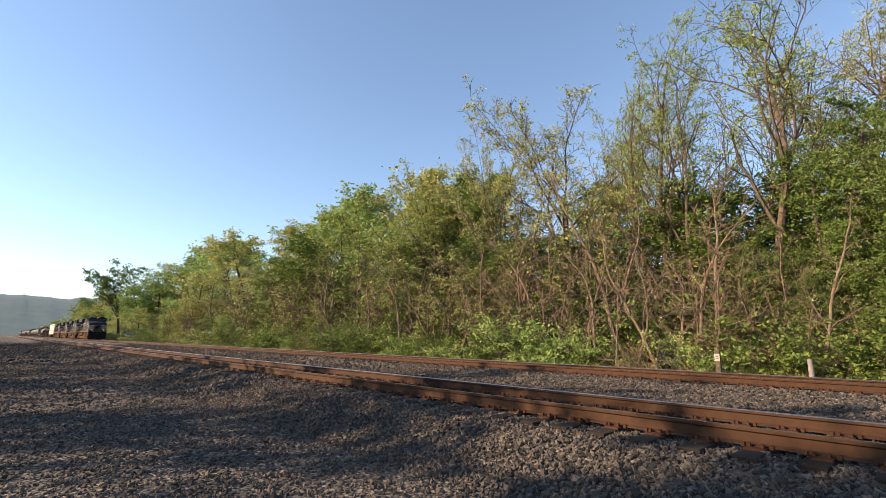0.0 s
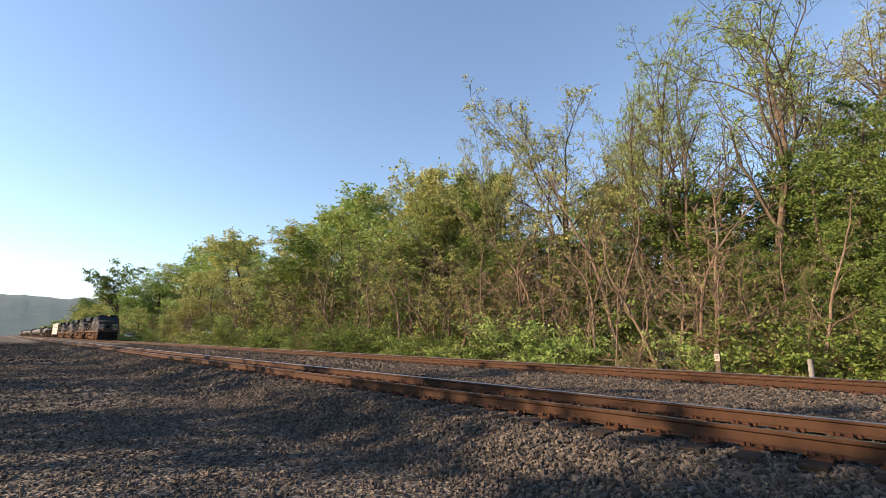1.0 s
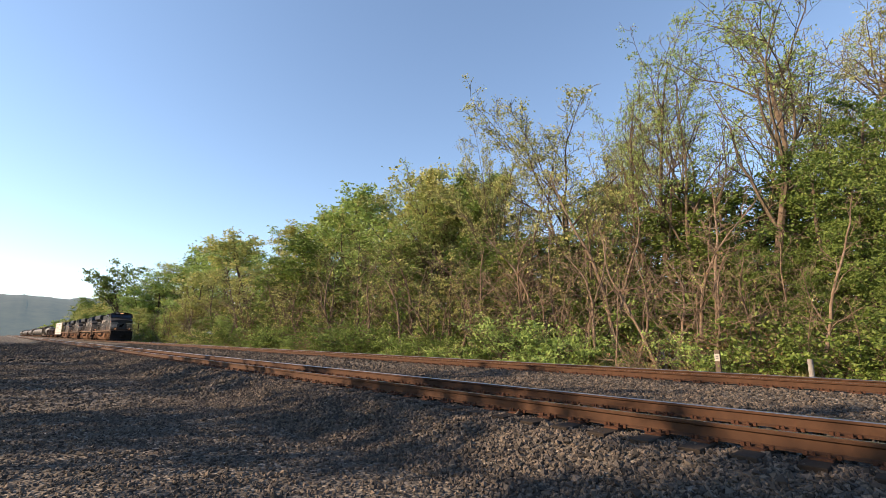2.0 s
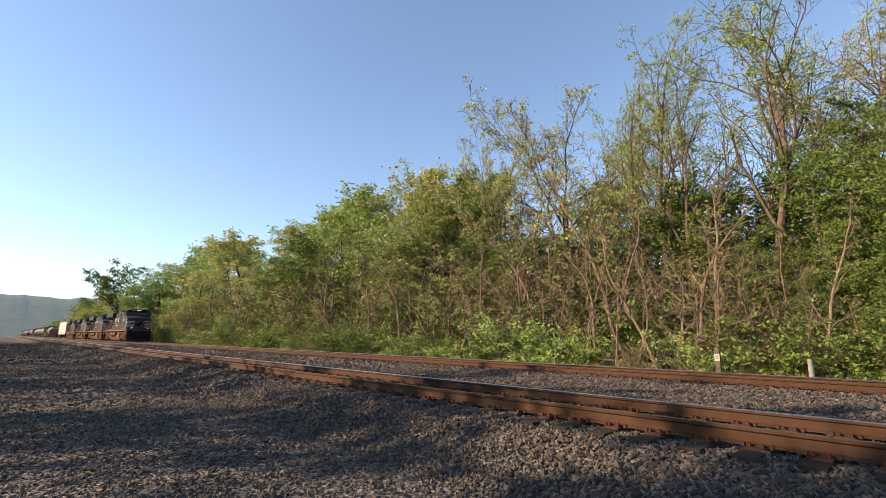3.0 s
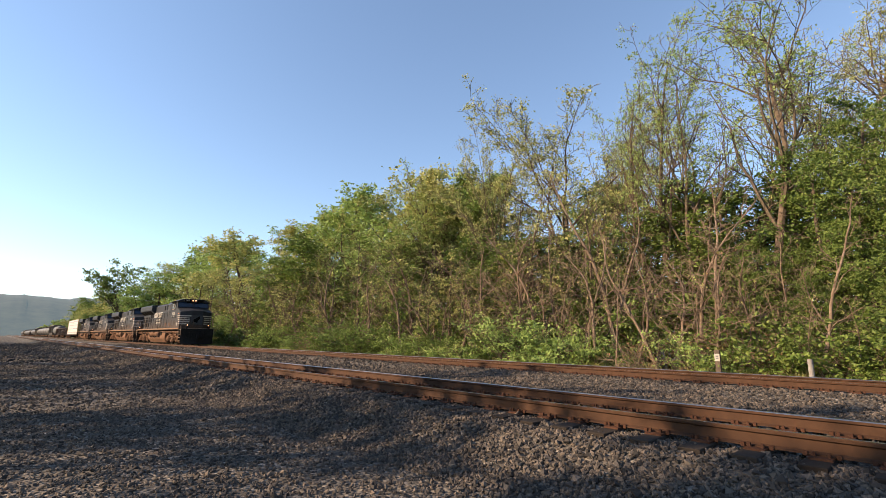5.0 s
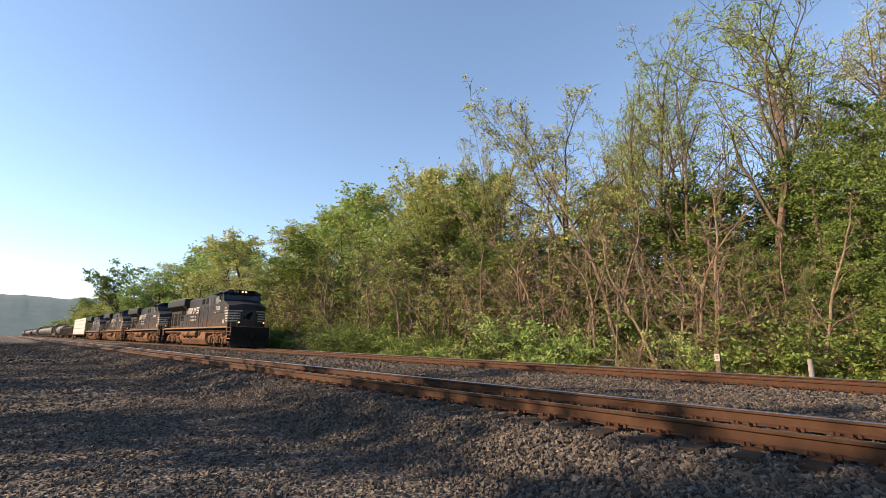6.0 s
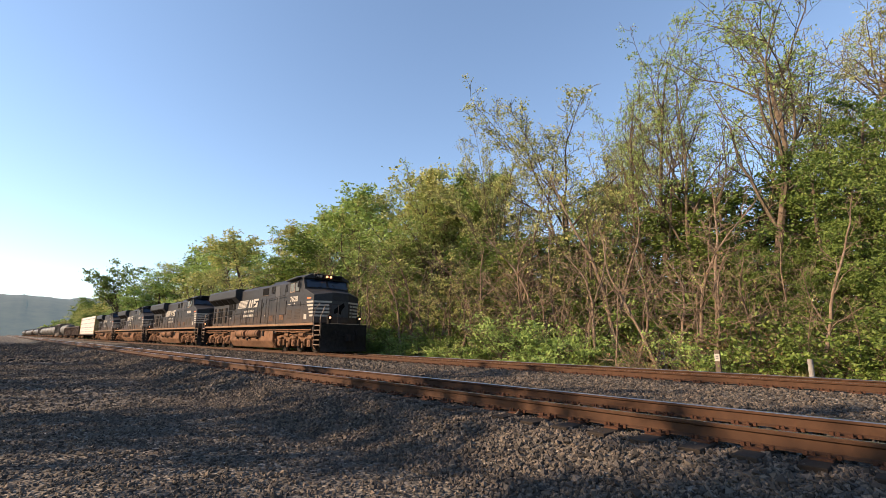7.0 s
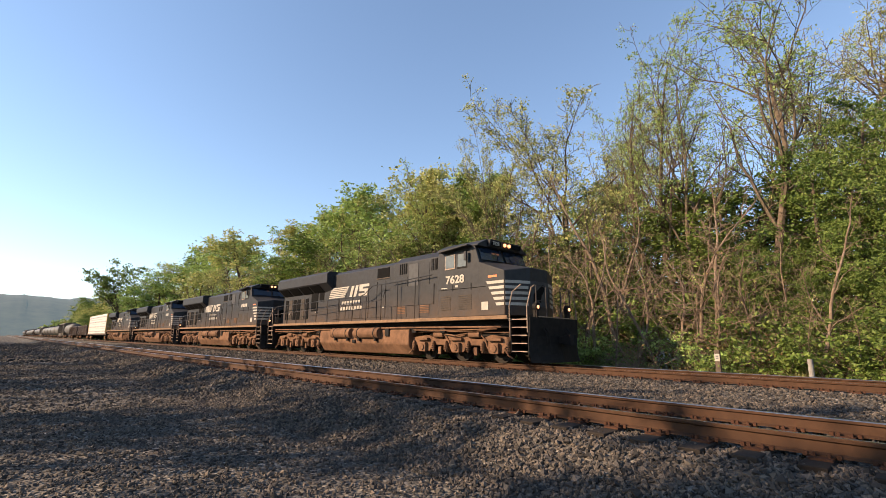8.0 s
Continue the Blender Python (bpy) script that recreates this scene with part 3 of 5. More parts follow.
        for k in range(8):
            x = -14.6 + 0.72 * k
            side_box("engine_door", engine, LOCO_BLACK, 1.05, x, x + 0.66, 1.85, 3.62, 0.022)
        for k in range(6):
            x = -20.7 + 0.55 * k
            side_box("radiator_door", rad, VENT if k in (0, 2, 3, 5) else LOCO_DUSTY, 1.0, x, x + 0.4, 1.95, 3.2, 0.02)
        side_box("radiator_door", rad, VENT, 1.0, -17.2, -16.4, 2.4, 3.6, 0.025)
        side_box("radiator_door", rad, VENT, 1.0, -16.2, -15.7, 3.0, 3.6, 0.025)
        for k in range(4):
            x = -20.8 + 1.35 * k
            b = bmesh.new()
            v = [b.verts.new(p) for p in ((x, s * 1.02, 3.46), (x + 1.15, s * 1.02, 3.46), (x + 1.15, s * 1.44, 3.84), (x, s * 1.44, 3.84))]
            w = [b.verts.new((q.co.x, q.co.y + s * 0.012, q.co.z - 0.014)) for q in v]
            for q in ((0, 1, 2, 3),):
                b.faces.new([v[i] for i in q])
                b.faces.new([w[i] for i in q[::-1]])
            for i in range(4):
                b.faces.new((v[i], w[i], w[(i + 1) % 4], v[(i + 1) % 4]))
            part("radiator_screen", b, VENT, rad)
        b = bmesh.new()
        for x in (-20.0, -16.5, -12.4, -9.8, -5.3, -3.5):
            box(b, x, x + 0.12, *sorted((s * (1.06 if -15 < x < -8 else 1.06), s * 1.09)), 2.3, 2.36)
        part("labels", b, WHITE_PAINT, engine)
        # fuel tank and air reservoirs
    bm = bmesh.new()
    prism(bm, [(-1.42, 0.62), (-1.42, 1.25), (1.42, 1.25), (1.42, 0.62), (1.1, 0.16), (-1.1, 0.16)], -15.15, -7.3, "x", 0.06)
    part("fuel_tank", bm, TRUCK_DUST, t, "brown dusty fuel tank")
    for s in (-1, 1):
        for x0, x1 in ((-13.65, -11.85), (-11.4, -9.4)):
            bm = bmesh.new()
            tube(bm, [(x0 - 0.03, s * 1.42, 1.1), (x0, s * 1.42, 1.1), (x1, s * 1.42, 1.1), (x1 + 0.03, s * 1.42, 1.1)], 0.26, 20)
            res = part("air_reservoir", bm, TRUCK_DUST, t)
            bm = bmesh.new()
            for x in (x0 + 0.3, x1 - 0.3):
                tube(bm, [(x, s * 1.42, 1.1), (x + 0.05, s * 1.42, 1.1)], 0.272, 20)
                box(bm, x - 0.04, x + 0.09, s * 1.5 - 0.06, s * 1.5 + 0.06, 0.72, 0.92)
            part("strap", bm, DARK_STEEL, res)
        bm = bmesh.new()
        tube(bm, [(-15.4, s * 1.3, 1.2), (-15.4, s * 1.35, 0.75), (-15.1, s * 1.4, 0.6)], 0.03, 6)
        box(bm, -11.75, -11.5, s * 1.4 - 0.08, s * 1.4 + 0.08, 0.62, 0.78, 0.02)
        box(bm, -9.0, -8.7, s * 1.43 - 0.05, s * 1.43 + 0.05, 0.95, 1.3, 0.02)
        part("tank_fittings", bm, DARK_STEEL, t)

    # steps, plow, coupler, end rails
    for end, x0, sgn in (("front", -1.6, 1), ("rear", -21.25, -1)):
        for s in (-1, 1):
            bm = bmesh.new()
            y0, y1 = sorted((s * 0.95, s * 1.5))
            for k in range(5):
                z = 0.45 + k * 0.27
                xa, xb = sorted((x0, x0 + sgn * 0.72))
                box(bm, xa + 0.05, xb - 0.02, y0, y1, z, z + 0.025)
                box(bm, xa + 0.05, xb - 0.02, *sorted((s * 1.5, s * 1.512)), z - 0.005, z + 0.03)
            part("steps", bm, RAIL_PAINT, t, "worn cream step edges")
            bm = bmesh.new()
            xa = x0 + sgn * 0.74
            box(bm, *sorted((xa, xa + sgn * 0.03)), y0, y1, 0.35, 1.6)
            part("step_panel", bm, DARK_STEEL, t)
            bm = bmesh.new()
            box(bm, *sorted((x0 + sgn * 0.0, x0 + sgn * 0.03)), y0, y1, 0.4, 1.6)
            part("step_panel", bm, DARK_STEEL, t)
            bm = bmesh.new()
            xs = x0 + sgn * 0.02
            tube(bm, [(xs, s * 1.56, 0.95), (xs, s * 1.58, 2.0), (xs + sgn * 0.12, s * 1.55, 2.5), (xs + sgn * 0.42, s * 1.45, 2.75)], 0.022, 6)
            part("grab_rail", bm, RAIL_PAINT, t, "worn cream step handrail")
            bm = bmesh.new()
            xs = x0 + sgn * 0.74
            tube(bm, [(xs, s * 1.52, 1.1), (xs, s * 1.54, 1.95), (xs + sgn * 0.02, s * 1.3, 2.62), (xs + sgn * 0.02, s * 1.12, 2.72)], 0.022, 6)
            part("grab_rail", bm, RAIL_PAINT, t, "worn cream step handrail")
        bm = bmesh.new()
        box(bm, *sorted((x0, x0 + sgn * 0.8)), -0.98, 0.98, 1.5, 1.62, 0.01)
        box(bm, *sorted((x0 + sgn * 0.74, x0 + sgn * 0.82)), -1.5, 1.5, 0.95, 1.62, 0.02)
        part("end_platform", bm, DARK_STEEL, t)
        # pale bar paints in the lit top edge of the platform
        bm = bmesh.new()
        box(bm, *sorted((x0 + sgn * 0.76, x0 + sgn * 0.835)), -0.95, 0.95, 1.625, 1.66, 0.008)
        part("platform_edge", bm, RAIL_PAINT, t, "pale bar painting the lit platform edge")
        xs = x0 + sgn * 0.78
        for y0, y1 in ((-1.05, -0.45), (0.45, 1.05)):
            bm = bmesh.new()
            tube(bm, [(xs, y0, 1.6), (xs, y0, 2.7), (xs, y0 + 0.03, 2.72), (xs, y1 - 0.03, 2.72), (xs, y1, 2.7), (xs, y1, 1.6)], 0.022, 6)
            rail_loop = part("end_railing", bm, LOCO_BLACK, t)
            bm = bmesh.new()
            tube(bm, [(xs, y0, 2.2), (xs, y1, 2.2)], 0.016, 6)
            part("cross_bar", bm, LOCO_BLACK, rail_loop)
        bm = bmesh.new()
        xc = x0 + sgn * 0.82
        box(bm, *sorted((xc, xc + sgn * 0.45)), -0.14, 0.14, 0.72, 1.0, 0.03)
        prism(bm, [(xc + sgn * 0.4, -0.2), (xc + sgn * 0.72, -0.2), (xc + sgn * 0.76, -0.02), (xc + sgn * 0.55, 0.02), (xc + sgn * 0.72, 0.2), (xc + sgn * 0.5, 0.24)], 0.68, 1.04, "z", 0.02)
        part("coupler", bm, DARK_STEEL, t)
        bm = bmesh.new()
        for y in (-0.75, -0.6, 0.6, 0.75):
            tube(bm, [(xc, y, 1.25), (xc + sgn * 0.14, y, 1.1), (xc + sgn * 0.14, y * 0.95, 0.7), (xc + sgn * 0.05, y * 0.9, 0.5)], 0.03, 6)
        part("air_hoses", bm, DARK_STEEL, t)
    bm = bmesh.new()
    pl = [(-1.5, -0.86), (-1.2, -0.72), (0, -0.55), (1.2, -0.72), (1.5, -0.86)]
    rows = []
    for z, push in ((0.10, 0.14), (0.35, 0.05), (0.7, 0.0), (0.98, 0.02)):
        rows.append([bm.verts.new((x + push, y, z)) for y, x in pl])
    back = [[bm.verts.new((v.co.x - 0.04, v.co.y, v.co.z)) for v in r] for r in rows]
    for i in range(3):
        for j in range(4):
            bm.faces.new((rows[i][j], rows[i][j + 1], rows[i + 1][j + 1], rows[i + 1][j]))
            bm.faces.new((back[i][j], back[i + 1][j], back[i + 1][j + 1], back[i][j + 1]))
    for r, b in ((rows[0], back[0]), (rows[-1], back[-1])):
        for j in range(4):
            bm.faces.new((r[j], b[j], b[j + 1], r[j + 1]))
    bmesh.ops.recalc_face_normals(bm, faces=bm.faces)
    part("snow_plow", bm, DARK_STEEL, t)
    for s in (-1, 1):
        bm = bmesh.new()
        tube(bm, [(-0.95, s * 0.98, 1.98), (-0.80, s * 0.98, 1.98)], 0.15, 14)
        box(bm, -0.95, -0.85, s * 0.98 - 0.1, s * 0.98 + 0.1, 1.6, 1.9)
        ditch = part("ditch_light", bm, DARK_STEEL, t, "ditch light over the plow")
        bm = bmesh.new()
        tube(bm, [(-0.80, s * 0.98, 1.98), (-0.785, s * 0.98, 1.98)], 0.065, 14)
        part("lens", bm, HEADLIGHT, ditch)

    # side handrails: low along the engine, high over the blower duct
    for s in (-1, 1):
        y = s * 1.5
        for k, x in enumerate([-20.6 + 1.25 * i for i in range(13)] + [-4.0 - 1.3 * i for i in range(0)]):
            hi_z = 2.85 if x < -10.4 else 3.38
            if x > -5.7:
                continue
            bm = bmesh.new()
            tube(bm, [(x, y, 1.6), (x, y, hi_z)], 0.022, 5)
            part("stanchion", bm, LOCO_BLACK, t)
        bm = bmesh.new()
        tube(bm, [(-21.4, y, 2.72), (-20.6, y, 2.82), (-11.2, y, 2.9), (-10.8, y, 2.98), (-10.1, y, 3.36), (-8.0, y, 3.4), (-5.75, y, 3.5)], 0.022, 6)
        part("handrail", bm, LOCO_BLACK, t)
        bm = bmesh.new()
        tube(bm, [(-21.3, y, 2.3), (-9.5, y, 2.62), (-9.2, y, 2.75), (-9.0, y, 3.16)], 0.016, 5)
        part("handrail", bm, LOCO_BLACK, t)
    # side emblem: slanted stripes and blocks, two rows of lettering bars
    rows = [(-15.0 + 0.05 * k, -13.35 - 0.02 * k + 0.1 * k, 3.02 + 0.1 * k, 3.085 + 0.1 * k, 0.05) for k in range(6)]
    part("emblem_stripes", bars(rows, -1.08), WHITE_PAINT, engine, "white slanted stripes")
    part("emblem_letters", bars([(-12.85, -12.6, 3.0, 3.58, 0.22), (-12.45, -12.2, 3.0, 3.58, 0.22), (-11.95, -11.15, 3.0, 3.14, 0.0), (-11.4, -11.1, 3.14, 3.25, 0.0), (-11.9, -11.1, 3.24, 3.36, 0.0), (-11.9, -11.6, 3.36, 3.46, 0.0),
         (-11.9, -11.0, 3.46, 3.60, 0.0)], -1.08), WHITE_PAINT, engine, "white block emblem")
    part("lettering_bars", bars([(-13.6 + 0.27 * i, -13.42 + 0.27 * i, 2.62, 2.80, 0.03) for i in range(7)] + [(-13.7 + 0.27 * i, -13.52 + 0.27 * i, 2.32, 2.50, 0.03) for i in range(8)], -1.08), WHITE_PAINT, engine)

    for xc in (-4.55, -18.2):
        tr = part("truck", LOCO_TRUCK, None, t, "brown dusty three-axle truck")
        tr.location = (xc, 0, 0)
        for ax in (-2.0, 0.0, 2.0):
            w = part("wheelset", LOCO_WHEELS, None, tr, "steel wheels with shiny treads")
            w.location = (ax, 0, 0.53)
            if spin:
                SPUN.append((w, ax, 0.53, 0.53))
    return t


lead = locomotive("7628", True, "black diesel locomotive with white nose stripes and lit headlights")
second = locomotive("", True, "black diesel locomotive with white stripes behind the leading one")
third = copy_thing(second, pose(-60, FAR_C, FAR_TOP))
fourth = copy_thing(second, pose(-60, FAR_C, FAR_TOP))
TRAIN = [(lead, 0.0), (second, -22.35), (third, -44.7), (fourth, -67.05)]


def car_truck_mesh():
    bm = bmesh.new()
    for s in (-1, 1):
        prism(bm, [(-1.2, 0.42), (-1.2, 0.58), (-0.5, 0.78), (0.5, 0.78), (1.2, 0.58), (1.2, 0.42), (0.75, 0.42), (0.4, 0.22), (-0.4, 0.22), (-0.75, 0.42)], *sorted((s * 0.92, s * 1.08)), "y", 0.02)
        for ax in (-0.89, 0.89):
            disc(bm, ax, s * 1.05, s * 1.14, 0.457, 0.12, 12)
    box(bm, -0.25, 0.25, -1.0, 1.0, 0.35, 0.75, 0.02)
    return mesh_of("truck", bm, TRUCK_DUST)


CAR_TRUCK = car_truck_mesh()


def car_base(label, category, length, deck):
    t = empty("freight_car", pose(-200, FAR_C, FAR_TOP), label, category, "freight cars of the train")
    for x in (-2.6, -length + 2.6):
        tr = part("truck", CAR_TRUCK, None, t)
        tr.location = (x, 0, 0)
        for ax in (-0.89, 0.89):
            part("wheelset", CAR_WHEELS, None, tr).location = (ax, 0, 0.457)
    bm = bmesh.new()
    box(bm, -length + 0.5, -0.5, -0.4, 0.4, 0.75, deck, 0.02)
    for x in (-0.55, -length + 0.05):
        box(bm, x, x + 0.5, -0.15, 0.15, 0.72, 1.0, 0.03)
    part("centre_sill", bm, DARK_STEEL, t)
    return t


def lumber_car():
    length = 23.6
    t = car_base("flat car loaded with white-wrapped lumber between yellow bulkheads", "freight car", length, 1.1)
    bm = bmesh.new()
    box(bm, -length + 0.6, -0.6, -1.45, 1.45, 0.95, 1.2, 0.02)
    part("deck", bm, GONDOLA, t)
    for x in (-0.9, -length + 0.7):
        bm = bmesh.new()
        box(bm, x, x + 0.22, -1.45, 1.45, 1.2, 4.75, 0.03)
        part("bulkhead", bm, YELLOW, t, "faded yellow bulkhead")
    for k in range(6):
        x0 = -length + 1.0 + k * 3.63
        for lv in range(4):
            bm = bmesh.new()
            box(bm, x0, x0 + 3.58, -1.4, 1.4, 1.22 + lv * 0.86, 2.06 + lv * 0.86, 0.04)
            pack = part("lumber_pack", bm, WRAP, t, "white wrapped lumber pack")
            rng = random.Random(k * 4 + lv)
            x, rows = x0 + 0.3, []
            while x < x0 + 3.2:
                w = rng.uniform(0.15, 0.6)
                rows.append((x, min(x + w, x0 + 3.3), 1.52 + lv * 0.86, 1.70 + lv * 0.86, 0.03))
                x += w + rng.uniform(0.1, 0.5)
            part("print", bars(rows, -1.402), INK, pack)
    return t, length


def gondola():
    length = 17.6
    t = car_base("dark brown steel gondola with ribbed sides", "freight car", length, 1.1)
    bm = bmesh.new()
    for y0, y1 in ((-1.5, -1.42), (1.42, 1.5)):
        box(bm, -length + 0.6, -0.6, y0, y1, 1.0, 2.9, 0.01)
    for x in (-length + 0.6, -0.68):
        box(bm, x, x + 0.08, -1.42, 1.42, 1.0, 2.9)
    box(bm, -length + 0.6, -0.6, -1.42, 1.42, 1.0, 1.1)
    part("body", bm, GONDOLA, t)
    bm = bmesh.new()
    for s in (-1, 1):
        box(bm, -length + 0.6, -0.6, *sorted((s * 1.48, s * 1.58)), 2.8, 2.95, 0.01)
    part("top_rail", bm, GONDOLA, t)
    for s in (-1, 1):
        for k in range(14):
            bm = bmesh.new()
            x = -length + 0.8 + k * 1.22
            box(bm, x, x + 0.12, *sorted((s * 1.5, s * 1.57)), 1.0, 2.8)
            part("rib", bm, GONDOLA, t)
    return t, length


def tank_car(mat, label, length=16.2):
    t = car_base(label, "tank car", length, 1.0)
    bm = bmesh.new()
    r, xs = 1.45, []
    tube_pts = [(-0.75, 0.35), (-0.85, 0.8), (-1.1, 1.2), (-1.45, 1.42), (-1.8, 1.45), (-length + 1.8, 1.45), (-length + 1.45, 1.42), (-length + 1.1, 1.2), (-length + 0.85, 0.8), (-length + 0.75, 0.35)]
    rings = [[bm.verts.new((x, q * math.cos(a), 2.5 + q * math.sin(a))) for a in (2 * math.pi * k / 28 for k in range(28))] for x, q in tube_pts]
    for a, b in zip(rings, rings[1:]):
        for k in range(28):
            bm.faces.new((a[k], a[(k + 1) % 28], b[(k + 1) % 28], b[k])).smooth = True
    bm.faces.new(rings[0])
    bm.faces.new(rings[-1][::-1])
    bmesh.ops.recalc_face_normals(bm, faces=bm.faces)
    part("tank", bm, mat, t)
    bm = bmesh.new()
    tube(bm, [(-length / 2, 0, 3.9), (-length / 2, 0, 4.35)], 0.45, 16)
    part("dome", bm, mat, t)
    bm = bmesh.new()
    for x in (-length / 2 - 1.2, -length / 2 + 1.2):
        for y in (-1.0, 1.0):
            tube(bm, [(x, y, 3.5), (x, y, 4.5)], 0.025, 5)
    for y in (-1.0, 1.0):
        tube(bm, [(-length / 2 - 1.2, y, 4.5), (-length / 2 + 1.2, y, 4.5)], 0.025, 5)
    box(bm, -length / 2 - 1.2, -length / 2 + 1.2, -1.0, 1.0, 3.92, 3.96)
    part("top_platform", bm, DARK_STEEL, t)
    return t, length


def hopper_car():
    length = 18.0
    t = car_base("tan covered hopper car with ribbed sides", "freight car", length, 1.0)
    bm = bmesh.new()
    prism(bm, [(-1.52, 1.5), (-1.52, 4.0), (-0.9, 4.45), (0.9, 4.45), (1.52, 4.0), (1.52, 1.5)], -length + 1.6, -1.6, "x", 0.03)
    part("body", bm, HOPPER, t)
    for k in range(3):
        xc = -length / 2 + (k - 1) * 4.6
        bm = bmesh.new()
        prism(bm, [(xc - 2.1, 1.5), (xc + 2.1, 1.5), (xc + 0.4, 0.5), (xc - 0.4, 0.5)], -1.3, 1.3, "y", 0.02)
        part("hopper_bay", bm, HOPPER, t)
    for s in (-1, 1):
        for k in range(12):
            bm = bmesh.new()
            x = -length + 1.9 + k * 1.26
            box(bm, x, x + 0.1, *sorted((s * 1.52, s * 1.6)), 1.5, 4.0)
            part("rib", bm, HOPPER, t)
    for x0, x1 in ((-1.6, -0.5), (-length + 0.5, -length + 1.6)):
        bm = bmesh.new()
        box(bm, x0, x1, -1.45, 1.45, 1.0, 1.12)
        for y in (-1.4, 1.4):
            tube(bm, [(x0 if x0 > -2 else x1, y, 3.9), (x1 if x0 > -2 else x0, y, 1.1)], 0.05, 6)
        part("end_platform", bm, HOPPER, t)
    return t, length


def consist():
    """The cars behind the locomotives, one after the other to the end of the train."""
    at = -89.6
    models = {}
    makers = {"lumber": lumber_car, "gondola": gondola, "tank": lambda: tank_car(TANK, "pale grey tank car streaked with dirt"), "black": lambda: tank_car(TANK_DARK, "black tank car with dusty sides"), "hopper": hopper_car}
    order = ["lumber", "gondola", "gondola", "tank", "hopper", "tank", "tank", "black", "black", "tank", "hopper", "black", "black", "black", "gondola", "black", "black", "tank", "black", "black", "black", "hopper", "black", "black", "black", "black"]
    for kind in order:
        if kind in models:
            base, length = models[kind]
            car = copy_thing(base, pose(-200, FAR_C, FAR_TOP))
        else:
            car, length = models[kind] = makers[kind]()
        TRAIN.append((car, at))
        at -= length + 0.25


consist()

# ---- trees ----
def grow(rng, out, p, d, length, r, level, spec):
    """One limb as a bent line with radii, and its side limbs."""
    n = spec["steps"][level]
    pts, rad = [p.copy()], [r]
    for i in range(n):
        wob = spec["wobble"][level]
        d = (d + Vector((rng.gauss(0, wob), rng.gauss(0, wob), rng.gauss(0, wob) + spec["lift"][level]))).normalized()
        p = p + d * (length / n)
        pts.append(p.copy())
        rad.append(max(r * (1 - 0.85 * (i + 1) / n), spec["fine"]) if level else r * (1 - 0.8 * (i + 1) / n))
    out.append((level, pts, rad))
    if level + 1 >= len(spec["steps"]):
        return
    kids = spec["kids"][level]
    kids = max(1, round(kids * (0.45 + 0.55 * length / spec["typical"][level]) * rng.uniform(0.8, 1.2)))
    start = spec["bare"][level]
    for k in range(kids):
        f = start + (1 - start) * (k + rng.random()) / kids
        i = min(int(f * n), n - 1)
        q = pts[i].lerp(pts[i + 1], f * n - i)
        along = (pts[i + 1] - pts[i]).normalized()
        side = along.orthogonal().normalized()
        side.rotate(Matrix.Rotation(rng.uniform(0, 6.283) if level else k * 2.4 + rng.uniform(-0.6, 0.6), 3, along))
        a = radians(rng.gauss(spec["angle"][level], 9))
        dd = along * math.cos(a) + side * math.sin(a)
        ll = length * spec["ratio"][level] * (1 - 0.55 * f if level else spec["taper"](f)) * rng.uniform(0.7, 1.2)
        grow(rng, out, q, dd, ll, rad[i] * spec["thin"][level], level + 1, spec)


def limb_mesh(limbs, mat, sides):
    verts, faces = [], []
    for level, pts, rad in limbs:
        n, base = sides[level], len(verts)
        u = (pts[1] - pts[0]).orthogonal().normalized()
        for i, p in enumerate(pts):
            d = (pts[min(i + 1, len(pts) - 1)] - pts[max(i - 1, 0)]).normalized()
            u = (u - d * u.dot(d)).normalized()
            w = d.cross(u)
            for k in range(n):
                a = 6.2832 * k / n
                verts.append(p + (u * math.cos(a) + w * math.sin(a)) * rad[i])
        for i in range(len(pts) - 1):
            for k in range(n):
                a, b = base + i * n + k, base + i * n + (k + 1) % n
                faces.append((a, b, b + n, a + n))
    me = bpy.data.meshes.new("trunk")
    me.from_pydata([tuple(v) for v in verts], [], faces)
    me.materials.append(mat)
    return me


def leaf_mesh(centres, size, mat, seed, folded=True):
    """Small leaves, each at its own turn: folded along the rib where they are near, else single blades."""
    g = np.random.default_rng(seed)
    n = len(centres)
    a = g.normal(size=(n, 3))
    a /= np.linalg.norm(a, axis=1)[:, None]
    b = np.cross(a, g.normal(size=(n, 3)) + np.array((0, 0, 1.2)))
    b /= np.linalg.norm(b, axis=1)[:, None]
    c = np.cross(a, b)
    s = (size * g.uniform(0.55, 1.4, n))[:, None]
    if not folded:
        verts = np.stack([centres - a * s * 0.55 - b * s * 0.42, centres - a * s * 0.45 + b * s * 0.42, centres + a * s * 0.6], 1).reshape(-1, 3)
        return sheet("crown", verts, np.arange(3 * n).reshape(-1, 3), mat)
    verts = np.stack([centres - a * s * 0.6, centres + b * s * 0.36 + c * s * 0.12, centres + a * s * 0.6, centres - b * s * 0.36 + c * s * 0.12], 1).reshape(-1, 3)
    return sheet("crown", verts, np.arange(4 * n).reshape(-1, 4), mat)


